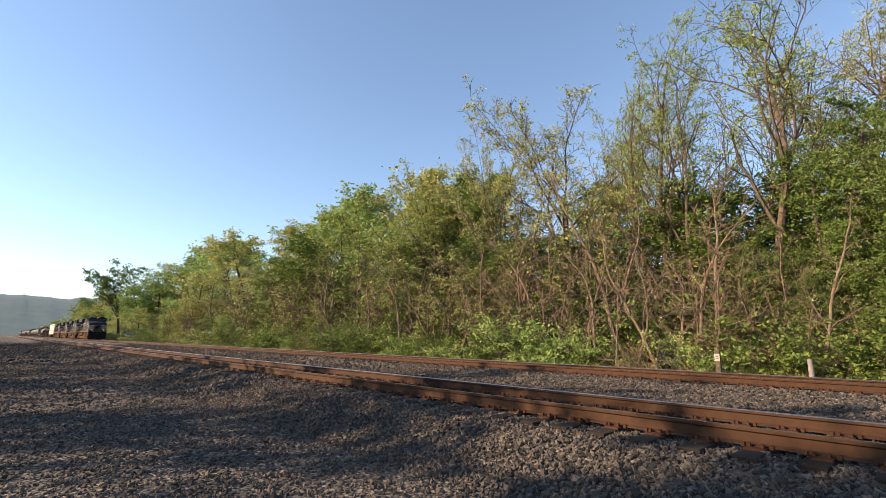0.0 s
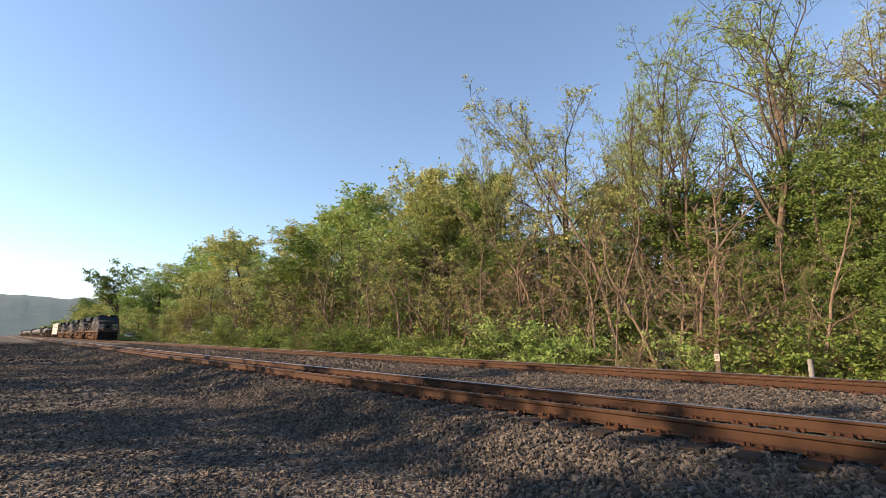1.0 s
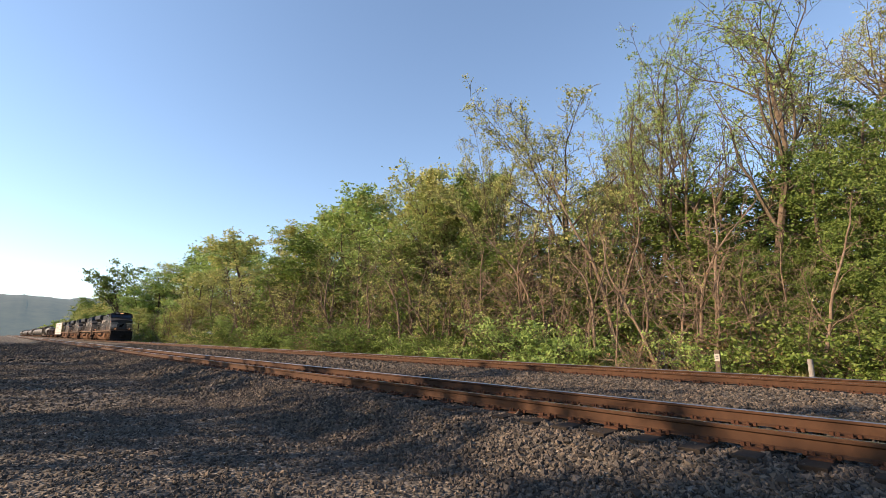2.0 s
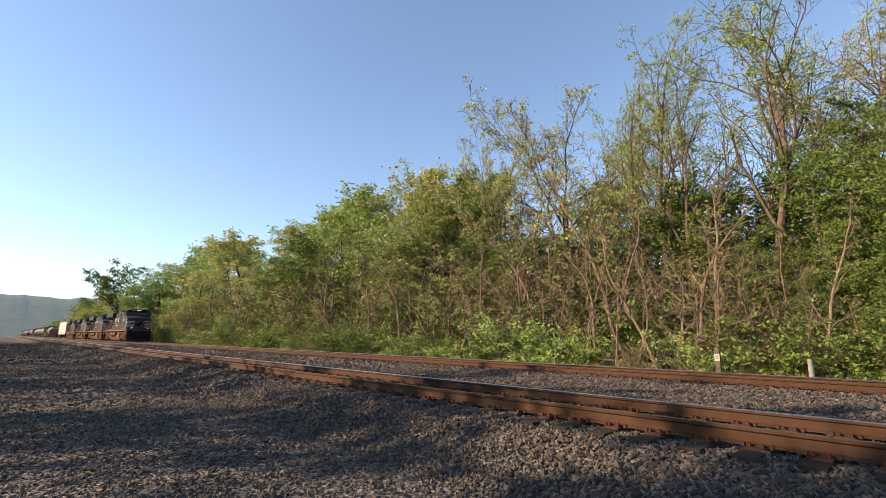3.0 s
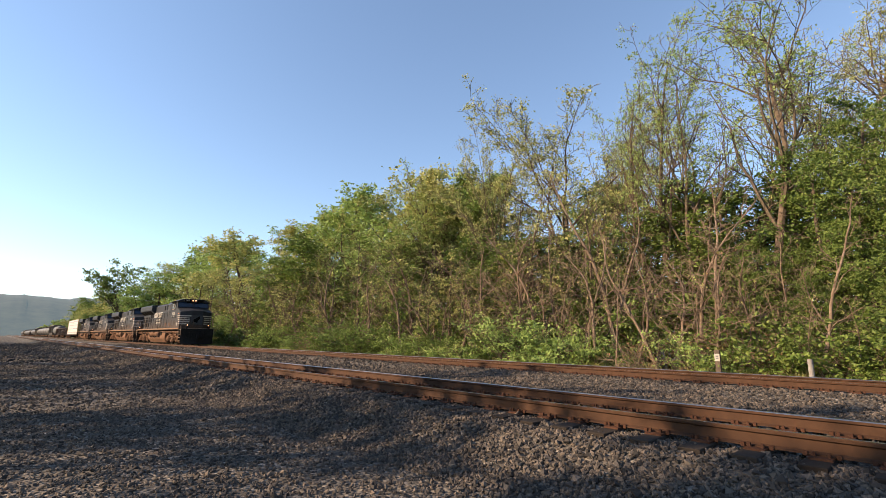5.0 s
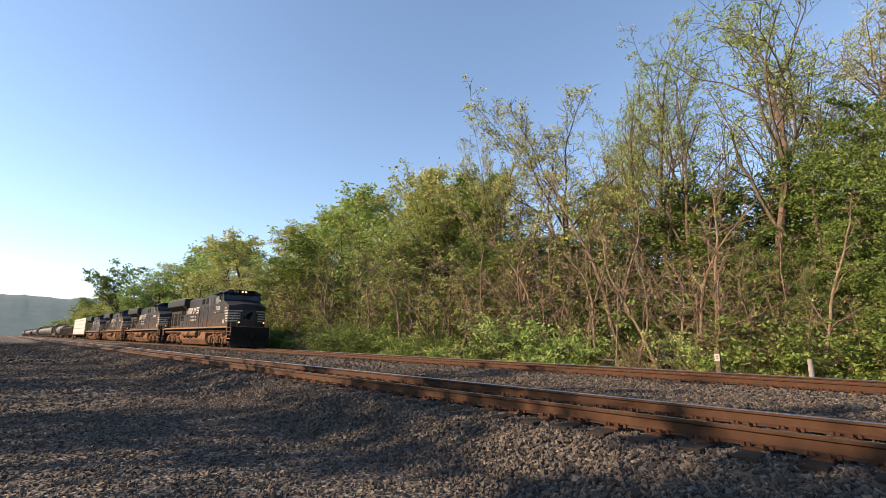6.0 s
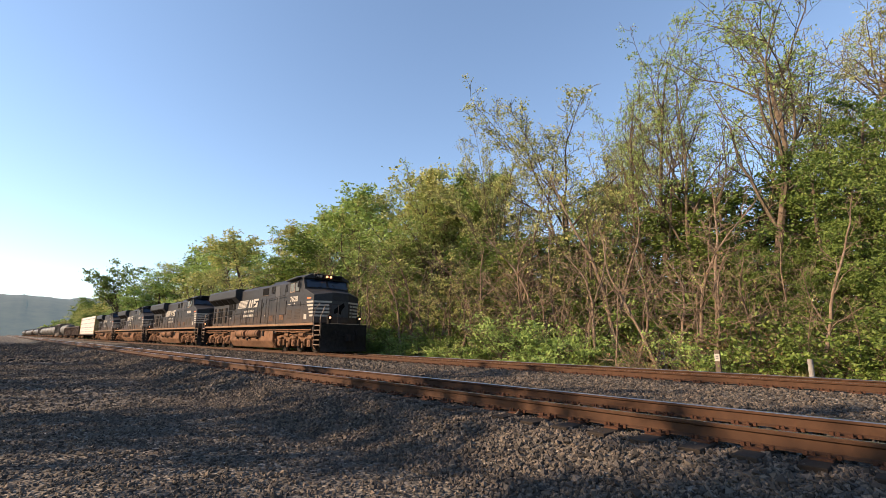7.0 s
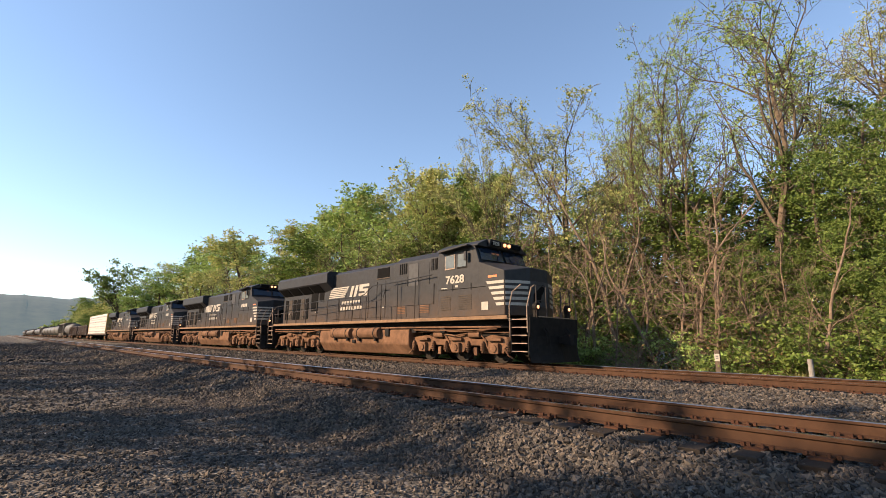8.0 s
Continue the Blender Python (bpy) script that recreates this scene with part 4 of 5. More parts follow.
def leaf_places(limbs, level, clumps, per, spread, flat, seed, low=0.0):
    """Leaves in clumps along the outer part of the finest limbs, so that gaps stay between the sprays."""
    g = np.random.default_rng(seed)
    out = []
    for lv, pts, rad in limbs:
        if lv < level:
            continue
        for _ in range(g.poisson(clumps)):
            f = (0.25 + 0.75 * g.random() ** 0.6) * (len(pts) - 1)
            i = min(int(f), len(pts) - 2)
            q = np.array(pts[i].lerp(pts[i + 1], f - i))
            if q[2] < low:
                continue
            k = 1 + g.poisson(per)
            out.append(q + g.normal(size=(k, 3)) * np.array((spread, spread, spread * flat)) * g.uniform(0.5, 1.3))
    return np.concatenate(out) if out else np.zeros((0, 3))


def tree_spec(**kw):
    s = dict(steps=[12, 7, 4, 3], wobble=[0.05, 0.13, 0.18, 0.2], lift=[0.03, 0.10, 0.05, 0.03], kids=[15, 7, 5], typical=[14, 4.5, 1.9], bare=[0.32, 0.18, 0.15],
             angle=[42, 38, 42], ratio=[0.42, 0.46, 0.5], thin=[0.5, 0.55, 0.6], taper=lambda f: 1.25 - 0.85 * f, fine=0.006)
    s.update(kw)
    return s


def oval(f):
    return 0.6 + 1.5 * f - 1.75 * f * f


SPECS = {
    # tall, forking high, thinly leafed in tufts
    "open": dict(spec=tree_spec(steps=[14, 9, 5, 3], kids=[13, 8, 5], wobble=[0.07, 0.16, 0.2, 0.22], angle=[34, 42, 45], ratio=[0.5, 0.42, 0.48], bare=[0.34, 0.25, 0.15], lift=[0.03, 0.09, 0.05, 0.02], thin=[0.6, 0.5, 0.55], fine=0.011),
                 h=17, r=0.185, bark="BARK", leaf="LEAF_FRESH", clumps=1.45, per=5.5, spread=0.16, flat=0.6, size=0.092),
    # one short bole that breaks into a fan of long rising limbs
    "vase": dict(spec=tree_spec(steps=[7, 11, 6, 3], kids=[12, 18, 8], wobble=[0.06, 0.12, 0.18, 0.2], bare=[0.55, 0.2, 0.1], angle=[40, 42, 46], ratio=[0.9, 0.32, 0.46], thin=[0.5, 0.45, 0.55], typical=[9, 8, 2.2],
                 lift=[0.02, 0.07, 0.06, 0.03], taper=lambda f: 1.15 - 0.25 * f, fine=0.011), h=9.5, r=0.3, bark="BARK", leaf="LEAF_FRESH", clumps=1.5, per=4.0, spread=0.16, flat=0.7, size=0.10),
    # tall airy tree by the line, seen against the sky
    "lone": dict(spec=tree_spec(steps=[7, 8, 4], kids=[16, 12], wobble=[0.06, 0.13, 0.2], bare=[0.4, 0.3], angle=[34, 45], ratio=[0.75, 0.34], thin=[0.6, 0.45], typical=[9, 6], lift=[0.02, 0.06, 0.04],
                 taper=lambda f: 1.1 - 0.3 * f, fine=0.03), h=10, r=0.3, bark="BARK_DARK", leaf="LEAF_DEEP", clumps=1.6, per=9.0, spread=0.34, flat=0.6, size=0.3, folded=False),
    # dense crown of layered sprays down to the ground
    "full": dict(spec=tree_spec(steps=[9, 6, 3], wobble=[0.06, 0.14, 0.2], lift=[0.03, 0.01, 0.0], kids=[40, 11], typical=[13, 3.6], bare=[0.06, 0.15], angle=[68, 45], ratio=[0.32, 0.42], thin=[0.35, 0.5], taper=oval),
                 h=13, r=0.2, bark="BARK_DARK", leaf="LEAF_DEEP", clumps=4.6, per=9.0, spread=0.22, flat=0.38, size=0.115),
    # leafy crown in lumps, for the rows behind
    "back": dict(spec=tree_spec(steps=[8, 5, 2], wobble=[0.06, 0.16, 0.2], lift=[0.03, 0.07, 0.03], kids=[30, 8], typical=[13, 3.6], bare=[0.14, 0.15], angle=[48, 45], ratio=[0.34, 0.42], thin=[0.4, 0.5], taper=oval, fine=0.01),
                 h=13, r=0.2, bark="BARK", leaf="LEAF_FRESH", clumps=5.0, per=8.0, spread=0.25, flat=0.6, size=0.155, folded=False),
    # far along the line
    "far": dict(spec=tree_spec(steps=[6, 4, 1], wobble=[0.06, 0.16, 0.2], lift=[0.03, 0.06, 0.03], kids=[26, 6], typical=[13, 3.6], bare=[0.08, 0.12], angle=[52, 45], ratio=[0.36, 0.42], thin=[0.4, 0.5], taper=oval, fine=0.012),
                h=13, r=0.2, bark="BARK_DARK", leaf="LEAF_FRESH", clumps=4.6, per=8.5, spread=0.36, flat=0.6, size=0.215, folded=False),
    # thin crown of the trees beyond the lot
    "thin": dict(spec=tree_spec(steps=[7, 4, 2], kids=[18, 7], typical=[13, 4], bare=[0.25, 0.15], angle=[45, 45], ratio=[0.36, 0.45], thin=[0.4, 0.5], lift=[0.03, 0.05, 0.02], wobble=[0.06, 0.15, 0.2],
                 taper=lambda f: 0.8 + 0.9 * f - 1.15 * f * f), h=13, r=0.18, bark="BARK", leaf="LEAF_OLIVE", clumps=3.6, per=5.0, spread=0.26, flat=0.7, size=0.27),
    # half-leafed, twiggy
    "half": dict(spec=tree_spec(steps=[10, 6, 4, 2], kids=[15, 6, 3], wobble=[0.07, 0.17, 0.2, 0.2], bare=[0.2, 0.15, 0.1], angle=[42, 42, 44], ratio=[0.4, 0.48, 0.5], lift=[0.03, 0.07, 0.04, 0.02], taper=lambda f: 0.85 + 0.9 * f - 1.2 * f * f,
                 fine=0.009), h=13, r=0.17, bark="BARK", leaf="LEAF_OLIVE", clumps=1.4, per=5.5, spread=0.19, flat=0.6, size=0.15, folded=False),
    # bare, pale, with crooked twigs
    "bare": dict(spec=tree_spec(steps=[10, 7, 5, 3], kids=[14, 7, 3], wobble=[0.10, 0.24, 0.3, 0.3], bare=[0.18, 0.15, 0.15], angle=[38, 46, 50], ratio=[0.44, 0.46, 0.55], lift=[0.03, 0.07, 0.02, 0.0], fine=0.010), h=10, r=0.105,
                 bark="BARK_PALE", leaf="LEAF_DRY", clumps=0.12, per=2.0, spread=0.08, flat=0.8, size=0.1, folded=False),
    # bare old tree of few heavy, crooked limbs
    "gaunt": dict(spec=tree_spec(steps=[14, 9, 6, 4], kids=[11, 6, 4], wobble=[0.08, 0.27, 0.32, 0.3], bare=[0.25, 0.2, 0.15], angle=[48, 48, 50], ratio=[0.34, 0.5, 0.55], lift=[0.02, 0.08, 0.03, 0.02], thin=[0.5, 0.6, 0.6], fine=0.011),
                  h=12, r=0.13, bark="BARK_PALE", leaf="LEAF_OLIVE", clumps=0.15, per=3.0, spread=0.08, flat=0.8, size=0.11, folded=False),
    # thin young stem, leaning
    "young": dict(spec=tree_spec(steps=[10, 5, 3], wobble=[0.09, 0.24, 0.25], lift=[0.05, 0.1, 0.03], kids=[9, 4], typical=[7, 2], bare=[0.4, 0.2], angle=[40, 45], ratio=[0.3, 0.45], thin=[0.45, 0.6], fine=0.009), h=7, r=0.06, bark="BARK_PALE",
                  leaf="LEAF_OLIVE", clumps=0.5, per=2.0, spread=0.08, flat=0.8, size=0.11),
    # knee- to man-high leafy bush
    "bush": dict(spec=tree_spec(steps=[2, 4, 2], kids=[18, 6], typical=[1, 1.8], bare=[0.0, 0.15], angle=[55, 45], ratio=[1.6, 0.45], thin=[0.6, 0.6], wobble=[0.2, 0.2, 0.25], lift=[0.05, 0.05, 0.02], taper=lambda f: 1.0), h=1.0, r=0.03,
                 bark="BARK", leaf="LEAF_DEEP", clumps=2.6, per=8.0, spread=0.13, flat=0.45, size=0.085),
    # tangled dry brush
    "brush": dict(spec=tree_spec(steps=[3, 6, 3], kids=[24, 8], typical=[1, 1.8], bare=[0.0, 0.1], angle=[45, 50], ratio=[1.9, 0.5], thin=[0.5, 0.6], wobble=[0.2, 0.26, 0.28], lift=[0.05, 0.0, 0.0], taper=lambda f: 1.0, fine=0.007), h=1.0, r=0.024,
                  bark="BARK_PALE", leaf="LEAF_DRY", clumps=0.6, per=2.5, spread=0.08, flat=0.8, size=0.09),
}
MATS = dict(BARK=BARK, BARK_PALE=BARK_PALE, BARK_DARK=BARK_DARK, LEAF_FRESH=LEAF_FRESH, LEAF_OLIVE=LEAF_OLIVE, LEAF_DEEP=LEAF_DEEP, LEAF_DRY=LEAF_DRY)
TREES = {}


def tree_model(kind, seed, leaf=None):
    """Meshes of a trunk with its limbs and of a crown, and the height."""
    key, s = (kind, seed), SPECS[kind]
    leaf = leaf or s["leaf"]
    if key not in TREES:
        rng = random.Random(seed * 77 + len(kind))
        limbs = []
        grow(rng, limbs, Vector((0, 0, -0.15)), Vector((rng.gauss(0, 0.05), rng.gauss(0, 0.05), 1)).normalized(), s["h"], s["r"], 0, s["spec"])
        lv = len(s["spec"]["steps"]) - 1
        sides = [8, 5, 3, 3] if lv == 3 else [7, 4, 3]
        trunk = limb_mesh(limbs, MATS[s["bark"]], sides)
        top = max(p.z for _, pts, _ in limbs for p in pts)
        TREES[key] = (trunk, limbs, top, {})
    trunk, limbs, top, crowns = TREES[key]
    if leaf not in crowns:
        places = leaf_places(limbs, len(s["spec"]["steps"]) - 1, s["clumps"], s["per"], s["spread"], s["flat"], seed)
        crowns[leaf] = leaf_mesh(places, s["size"], MATS[leaf], seed, s.get("folded", True))
    return trunk, crowns[leaf], top


def tree(kind, seed, x, y, height, turn, label, name="tree", leaf=None, lean=(0, 0), wide=1.0, group=""):
    trunk, crown, top = tree_model(kind, seed, leaf)
    s = height / top
    t = empty(name, pose(x, y, bed(x, y) - 0.05, lean[0], lean[1], 0) @ pose(0, 0, 0, 0, 0, turn), label, name, group)
    t.scale = (s * wide, s * wide, s)
    part("trunk", trunk, None, t)
    part("crown", crown, None, t)
    return t


LABELS = {"far": "leafy green tree far along the line", "back": "leafy green tree in the woods behind", "thin": "half-leafed tree beyond the gravel lot", "open": "tall open tree with brown trunk and sparse young leaves", "full": "leafy green tree at the edge of the woods", "half": "half-leafed olive green tree with bare twigs",
          "bare": "bare pale brown tree with tangled twigs", "vase": "tall broad tree with dark fanning limbs and thin leaves", "lone": "tall airy tree standing beside the line", "gaunt": "gaunt pale tree with crooked bare limbs", "young": "thin young tree with a pale leaning stem"}

# trees far along the line: kind, x, y, height, leaves, width, lean
WOOD_FAR = [
    ('lone', -139.0, 21, 20.0, None, 1), ('far', -127.3, 24, 13.0, 'LEAF_FRESH', 1.45), ('far', -128.4, 27, 16.9, 'LEAF_FRESH', 1.45),
    ('far', -133.2, 31, 20.8, 'LEAF_OLIVE', 1.45), ('far', -128.0, 33, 22.8, 'LEAF_DEEP', 1.45), ('far', -98.2, 22, 7.8, 'LEAF_FRESH', 1.59),
    ('far', -87.5, 22, 8.7, 'LEAF_OLIVE', 1.59), ('far', -119.6, 34, 23.8, 'LEAF_FRESH', 1.45), ('far', -107.6, 34, 22.8, 'LEAF_FRESH', 1.45),
    ('far', -89.8, 25, 12.2, 'LEAF_OLIVE', 1.45), ('far', -121.3, 22, 7.7, 'LEAF_OLIVE', 1.74), ('far', -103.0, 21, 5.3, 'LEAF_DEEP', 1.74),
    ('bare', -83.3, 22, 10.3, None, 1.2), ('bare', -87.2, 21, 7.7, None, 1.2),
]
# trees further along: kind, x, y, height, leaves, width, lean
WOOD_BEND = [
    ('far', -94.3, 33, 20.9, 'LEAF_FRESH', 1.45), ('far', -82.8, 32, 18.6, 'LEAF_OLIVE', 1.45), ('bare', -57.5, 24, 14.9, None, 1), ('bare', -58.3, 23, 13.5, None, 1),
    ('bare', -53.9, 24, 13.4, None, 1.1), ('back', -65.6, 31, 18.2, 'LEAF_FRESH', 1.6), ('back', -61.0, 31, 18.8, 'LEAF_FRESH', 1.44),
    ('back', -54.8, 30, 17.0, 'LEAF_OLIVE', 1.6), ('half', -46.4, 27, 16.3, 'LEAF_OLIVE', 1.1), ('bare', -60.5, 22, 11.4, None, 1.2),
    ('bare', -65.3, 22, 10.4, None, 1.2), ('half', -76.6, 24, 12.7, 'LEAF_OLIVE', 1.1), ('half', -58.3, 22, 9.7, 'LEAF_OLIVE', 1.1),
    ('bare', -45.5, 21.5, 9.0, None, 1.2), ('bare', -41.8, 21, 7.4, None, 1.2), ('half', -47.4, 21, 6.7, 'LEAF_OLIVE', 1.1),
    ('half', -42.7, 22.5, 10.0, 'LEAF_OLIVE', 1.1), ('far', -54.0, 27, 10.6, 'LEAF_DEEP', 1.74), ('far', -65.1, 27, 10.9, 'LEAF_DEEP', 1.74),
]
# trees half way along, in front: kind, x, y, height, leaves, width, lean
WOOD_MIDDLE = [
    ('half', -40.0, 22.5, 11.3, 'LEAF_OLIVE', 1.2), ('half', -35.8, 23, 12.1, 'LEAF_FRESH', 1.2), ('half', -31.5, 23, 12.1, 'LEAF_OLIVE', 1.2),
    ('half', -27.4, 22.5, 10.3, 'LEAF_FRESH', 1.2), ('bare', -35.3, 21, 9.3, None, 1.3), ('bare', -30.1, 20.5, 8.1, None, 1.3), ('bare', -26.8, 21, 8.2, None, 1.3),
    ('bare', -22.8, 20.8, 7.0, None, 1.3), ('bare', -21.1, 21, 6.7, None, 1.3), ('bare', -20.1, 21.5, 7.7, None, 1.2), ('bare', -18.0, 21, 7.9, None, 1.2),
    ('bare', -16.7, 21.5, 8.3, None, 1.2), ('bare', -14.9, 21, 8.3, None, 1.2), ('bare', -14.2, 22, 8.7, None, 1.2), ('bare', -12.6, 21, 7.8, None, 1.2),
    ('bare', -11.4, 20.5, 6.9, None, 1.2), ('half', -23.8, 23, 8.5, 'LEAF_OLIVE', 1.1), ('half', -21.4, 23.5, 7.8, 'LEAF_OLIVE', 1.1),
    ('bare', -16.3, 20, 5.7, None, 1.3), ('bare', -14.8, 20, 5.2, None, 1.3), ('bare', -13.4, 20, 5.3, None, 1.3), ('half', -31.5, 20.5, 6.0, 'LEAF_OLIVE', 1.2),
    ('half', -23.3, 20.5, 5.3, 'LEAF_OLIVE', 1.2), ('half', -17.6, 20, 4.2, 'LEAF_OLIVE', 1.2),
]
# trees half way along, behind: kind, x, y, height, leaves, width, lean
WOOD_MIDDLE_BACK = [
    ('back', -48.6, 30, 18.8, 'LEAF_FRESH', 1.44), ('back', -44.4, 30, 19.4, 'LEAF_FRESH', 1.44), ('back', -38.9, 29, 18.8, 'LEAF_OLIVE', 1.52),
    ('back', -37.4, 30, 18.0, 'LEAF_FRESH', 1.44), ('vase', -30.1, 27, 17.9, 'LEAF_FRESH', 0.6), ('back', -59.2, 33, 20.7, 'LEAF_FRESH', 1.4),
    ('back', -35.5, 31, 18.2, 'LEAF_OLIVE', 1.3), ('back', -30.9, 31, 15.5, 'LEAF_OLIVE', 1.44), ('back', -29.2, 32, 16.5, 'LEAF_DEEP', 1.28),
    ('back', -26.9, 32, 15.7, 'LEAF_FRESH', 1.28), ('vase', -18.1, 27, 22.0, 'LEAF_OLIVE', 1.15), ('vase', -22.0, 27.5, 18.3, 'LEAF_OLIVE', 0.7),
    ('back', -31.1, 30, 16.8, 'LEAF_FRESH', 1.3), ('back', -49.5, 32, 20.0, 'LEAF_OLIVE', 1.4), ('back', -19.3, 31, 11.3, 'LEAF_FRESH', 1.3),
    ('half', -18.1, 25, 11.9, 'LEAF_OLIVE', 1.1), ('half', -15.1, 25, 10.8, 'LEAF_OLIVE', 1.1), ('back', -24.5, 32, 12.8, 'LEAF_DEEP', 1.44),
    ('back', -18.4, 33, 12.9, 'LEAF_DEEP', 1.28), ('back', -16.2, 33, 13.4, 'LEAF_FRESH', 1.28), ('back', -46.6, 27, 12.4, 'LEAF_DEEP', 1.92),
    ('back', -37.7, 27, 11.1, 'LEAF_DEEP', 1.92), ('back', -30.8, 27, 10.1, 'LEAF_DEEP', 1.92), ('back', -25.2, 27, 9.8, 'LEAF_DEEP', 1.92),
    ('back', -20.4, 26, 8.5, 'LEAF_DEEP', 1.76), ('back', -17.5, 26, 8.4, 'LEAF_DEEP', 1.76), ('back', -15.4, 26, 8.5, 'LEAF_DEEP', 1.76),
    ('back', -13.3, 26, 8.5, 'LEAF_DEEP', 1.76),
]
# trees at the near edge: kind, x, y, height, leaves, width, lean
WOOD_EDGE = [
    ('gaunt', -11.1, 22, 12.1, None, 1, (3, -8)), ('bare', -11.8, 22.5, 10.8, None, 1), ('gaunt', -8.2, 20, 8.2, None, 0.9, (0, -9)),
    ('gaunt', -6.4, 21, 8.7, None, 0.9, (0, -7)), ('gaunt', -3.0, 19.6, 6.9, None, 1, (0, 1)), ('bare', -7.1, 21, 7.5, None, 1.2), ('bare', -9.5, 20.5, 6.3, None, 1.2),
    ('bare', -6.2, 20.2, 5.8, None, 1.2), ('bare', -7.6, 20.5, 5.8, None, 1.2), ('bare', -3.5, 21, 5.9, None, 1.2), ('bare', -2.2, 20, 4.7, None, 1.1),
    ('bare', -4.7, 20.5, 4.9, None, 1.2), ('full', -2.6, 23.5, 9.4, 'LEAF_DEEP', 1), ('full', -1.5, 24.5, 10.9, 'LEAF_DEEP', 1), ('full', -0.6, 23, 9.8, 'LEAF_DEEP', 1),
    ('full', -1.3, 20.8, 6.5, 'LEAF_DEEP', 1.1), ('full', -0.3, 21, 7.2, 'LEAF_DEEP', 1.1), ('full', -2.5, 21, 4.3, 'LEAF_DEEP', 1.1),
    ('full', -4.0, 22.5, 5.3, 'LEAF_DEEP', 1), ('full', -5.9, 23, 5.9, 'LEAF_DEEP', 1), ('full', -1.1, 19.6, 3.8, 'LEAF_DEEP', 1.1),
]
# young stems in front: kind, x, y, height, leaves, width, lean
WOOD_STEMS = [
    ('young', -9.8, 19.2, 4.8, None, 1, (0, -8)), ('young', -9.1, 19.4, 4.1, None, 1, (0, -10)), ('young', -11.1, 19.2, 3.7, None, 1),
    ('young', -12.1, 19.5, 4.3, None, 1), ('young', -6.7, 19.4, 4.5, None, 1, (0, -6)), ('young', -4.9, 19.6, 4.2, None, 1), ('young', -13.5, 19.3, 3.6, None, 1),
    ('young', -16.4, 19.3, 3.4, None, 1), ('young', -26.3, 19.5, 3.1, None, 1), ('young', -33.9, 19.5, 2.9, None, 1), ('young', -2.0, 19.4, 3.1, None, 1, (0, 10)),
    ('young', -3.4, 19.3, 3.2, None, 1), ('young', -19.1, 19.5, 2.9, None, 1),
]
# taller trees behind the near edge: kind, x, y, height, leaves, width, lean
WOOD_BACK = [
    ('open', -4.9, 22.5, 19.7, 'LEAF_FRESH', 0.95, (0, -4)), ('open', -6.0, 22.5, 16.8, 'LEAF_FRESH', 1.05, (0, -10)), ('open', -7.8, 25, 18.2, 'LEAF_FRESH', 0.9),
    ('open', -10.2, 26, 16.3, 'LEAF_FRESH', 0.9), ('open', -7.3, 27, 17.4, 'LEAF_FRESH', 1.1), ('open', -3.8, 28, 16.2, 'LEAF_OLIVE', 1.1),
    ('open', -13.5, 28, 14.4, 'LEAF_OLIVE', 1), ('open', -1.1, 30, 16.8, 'LEAF_OLIVE', 1.2), ('open', -8.4, 24.5, 20.1, 'LEAF_FRESH', 1),
    ('open', -3.2, 34, 21.3, 'LEAF_OLIVE', 1), ('open', -1.6, 33, 20.9, 'LEAF_OLIVE', 1), ('open', -0.2, 32, 20.1, 'LEAF_OLIVE', 1),
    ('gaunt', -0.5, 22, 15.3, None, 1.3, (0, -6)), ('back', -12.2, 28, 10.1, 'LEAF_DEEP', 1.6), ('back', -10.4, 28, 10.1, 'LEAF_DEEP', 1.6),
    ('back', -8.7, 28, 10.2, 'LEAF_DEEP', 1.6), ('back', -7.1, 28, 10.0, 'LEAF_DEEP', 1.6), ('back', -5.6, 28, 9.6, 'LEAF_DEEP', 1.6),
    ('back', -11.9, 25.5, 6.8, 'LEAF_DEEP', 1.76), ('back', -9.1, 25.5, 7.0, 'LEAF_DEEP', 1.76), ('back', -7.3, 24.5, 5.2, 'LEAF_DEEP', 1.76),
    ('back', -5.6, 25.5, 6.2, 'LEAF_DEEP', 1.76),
]
WOOD = WOOD_FAR + WOOD_BEND + WOOD_MIDDLE + WOOD_MIDDLE_BACK + WOOD_EDGE + WOOD_STEMS + WOOD_BACK


def woods():
    rng = random.Random(11)
    for i, (kind, x, y, h, leaf, wide, *lean) in enumerate(WOOD):
        tree(kind, i % 3, x, y, h - bed(x, y), rng.uniform(0, 360), LABELS[kind], leaf=leaf, wide=wide * rng.uniform(0.92, 1.12), lean=lean[0] if lean else (0, 0), group="trees at the edge of the woods")
    # lower trees fill the edge, and dense dark-leaved ones close and darken the woods behind it
    for i in range(26):
        x = -15 - i * 3.6 - rng.uniform(0, 1.5)
        kind = rng.choice(["half", "bare", "bare"])
        kind = "far" if x < -62 and kind == "half" else kind
        tree(kind, i % 3, x, rng.uniform(20.0, 23), rng.uniform(4.0, 7.5), rng.uniform(0, 360), LABELS[kind], wide=1.25, group="trees at the edge of the woods")
    for i in range(30):
        tree("far", i % 3, 8 - i * 3.4, rng.uniform(31, 37), rng.uniform(7, 9.5), rng.uniform(0, 360), LABELS["back"], leaf="LEAF_DEEP", wide=1.7, group="trees at the edge of the woods")
    # the woods go on along the line, and behind
    for i in range(40):
        x = -178 - i * (10.0 + 0.25 * i) - rng.uniform(0, 5)
        kind = "far"
        tree(kind, i % 3, x, rng.uniform(21, 27) + 0.02 * (-150 - x), rng.uniform(8, 12), rng.uniform(0, 360), LABELS[kind], leaf=rng.choice([None, "LEAF_DEEP"]) if rng.random() < 0.7 else "LEAF_OLIVE", wide=1.3, group="trees along the line")


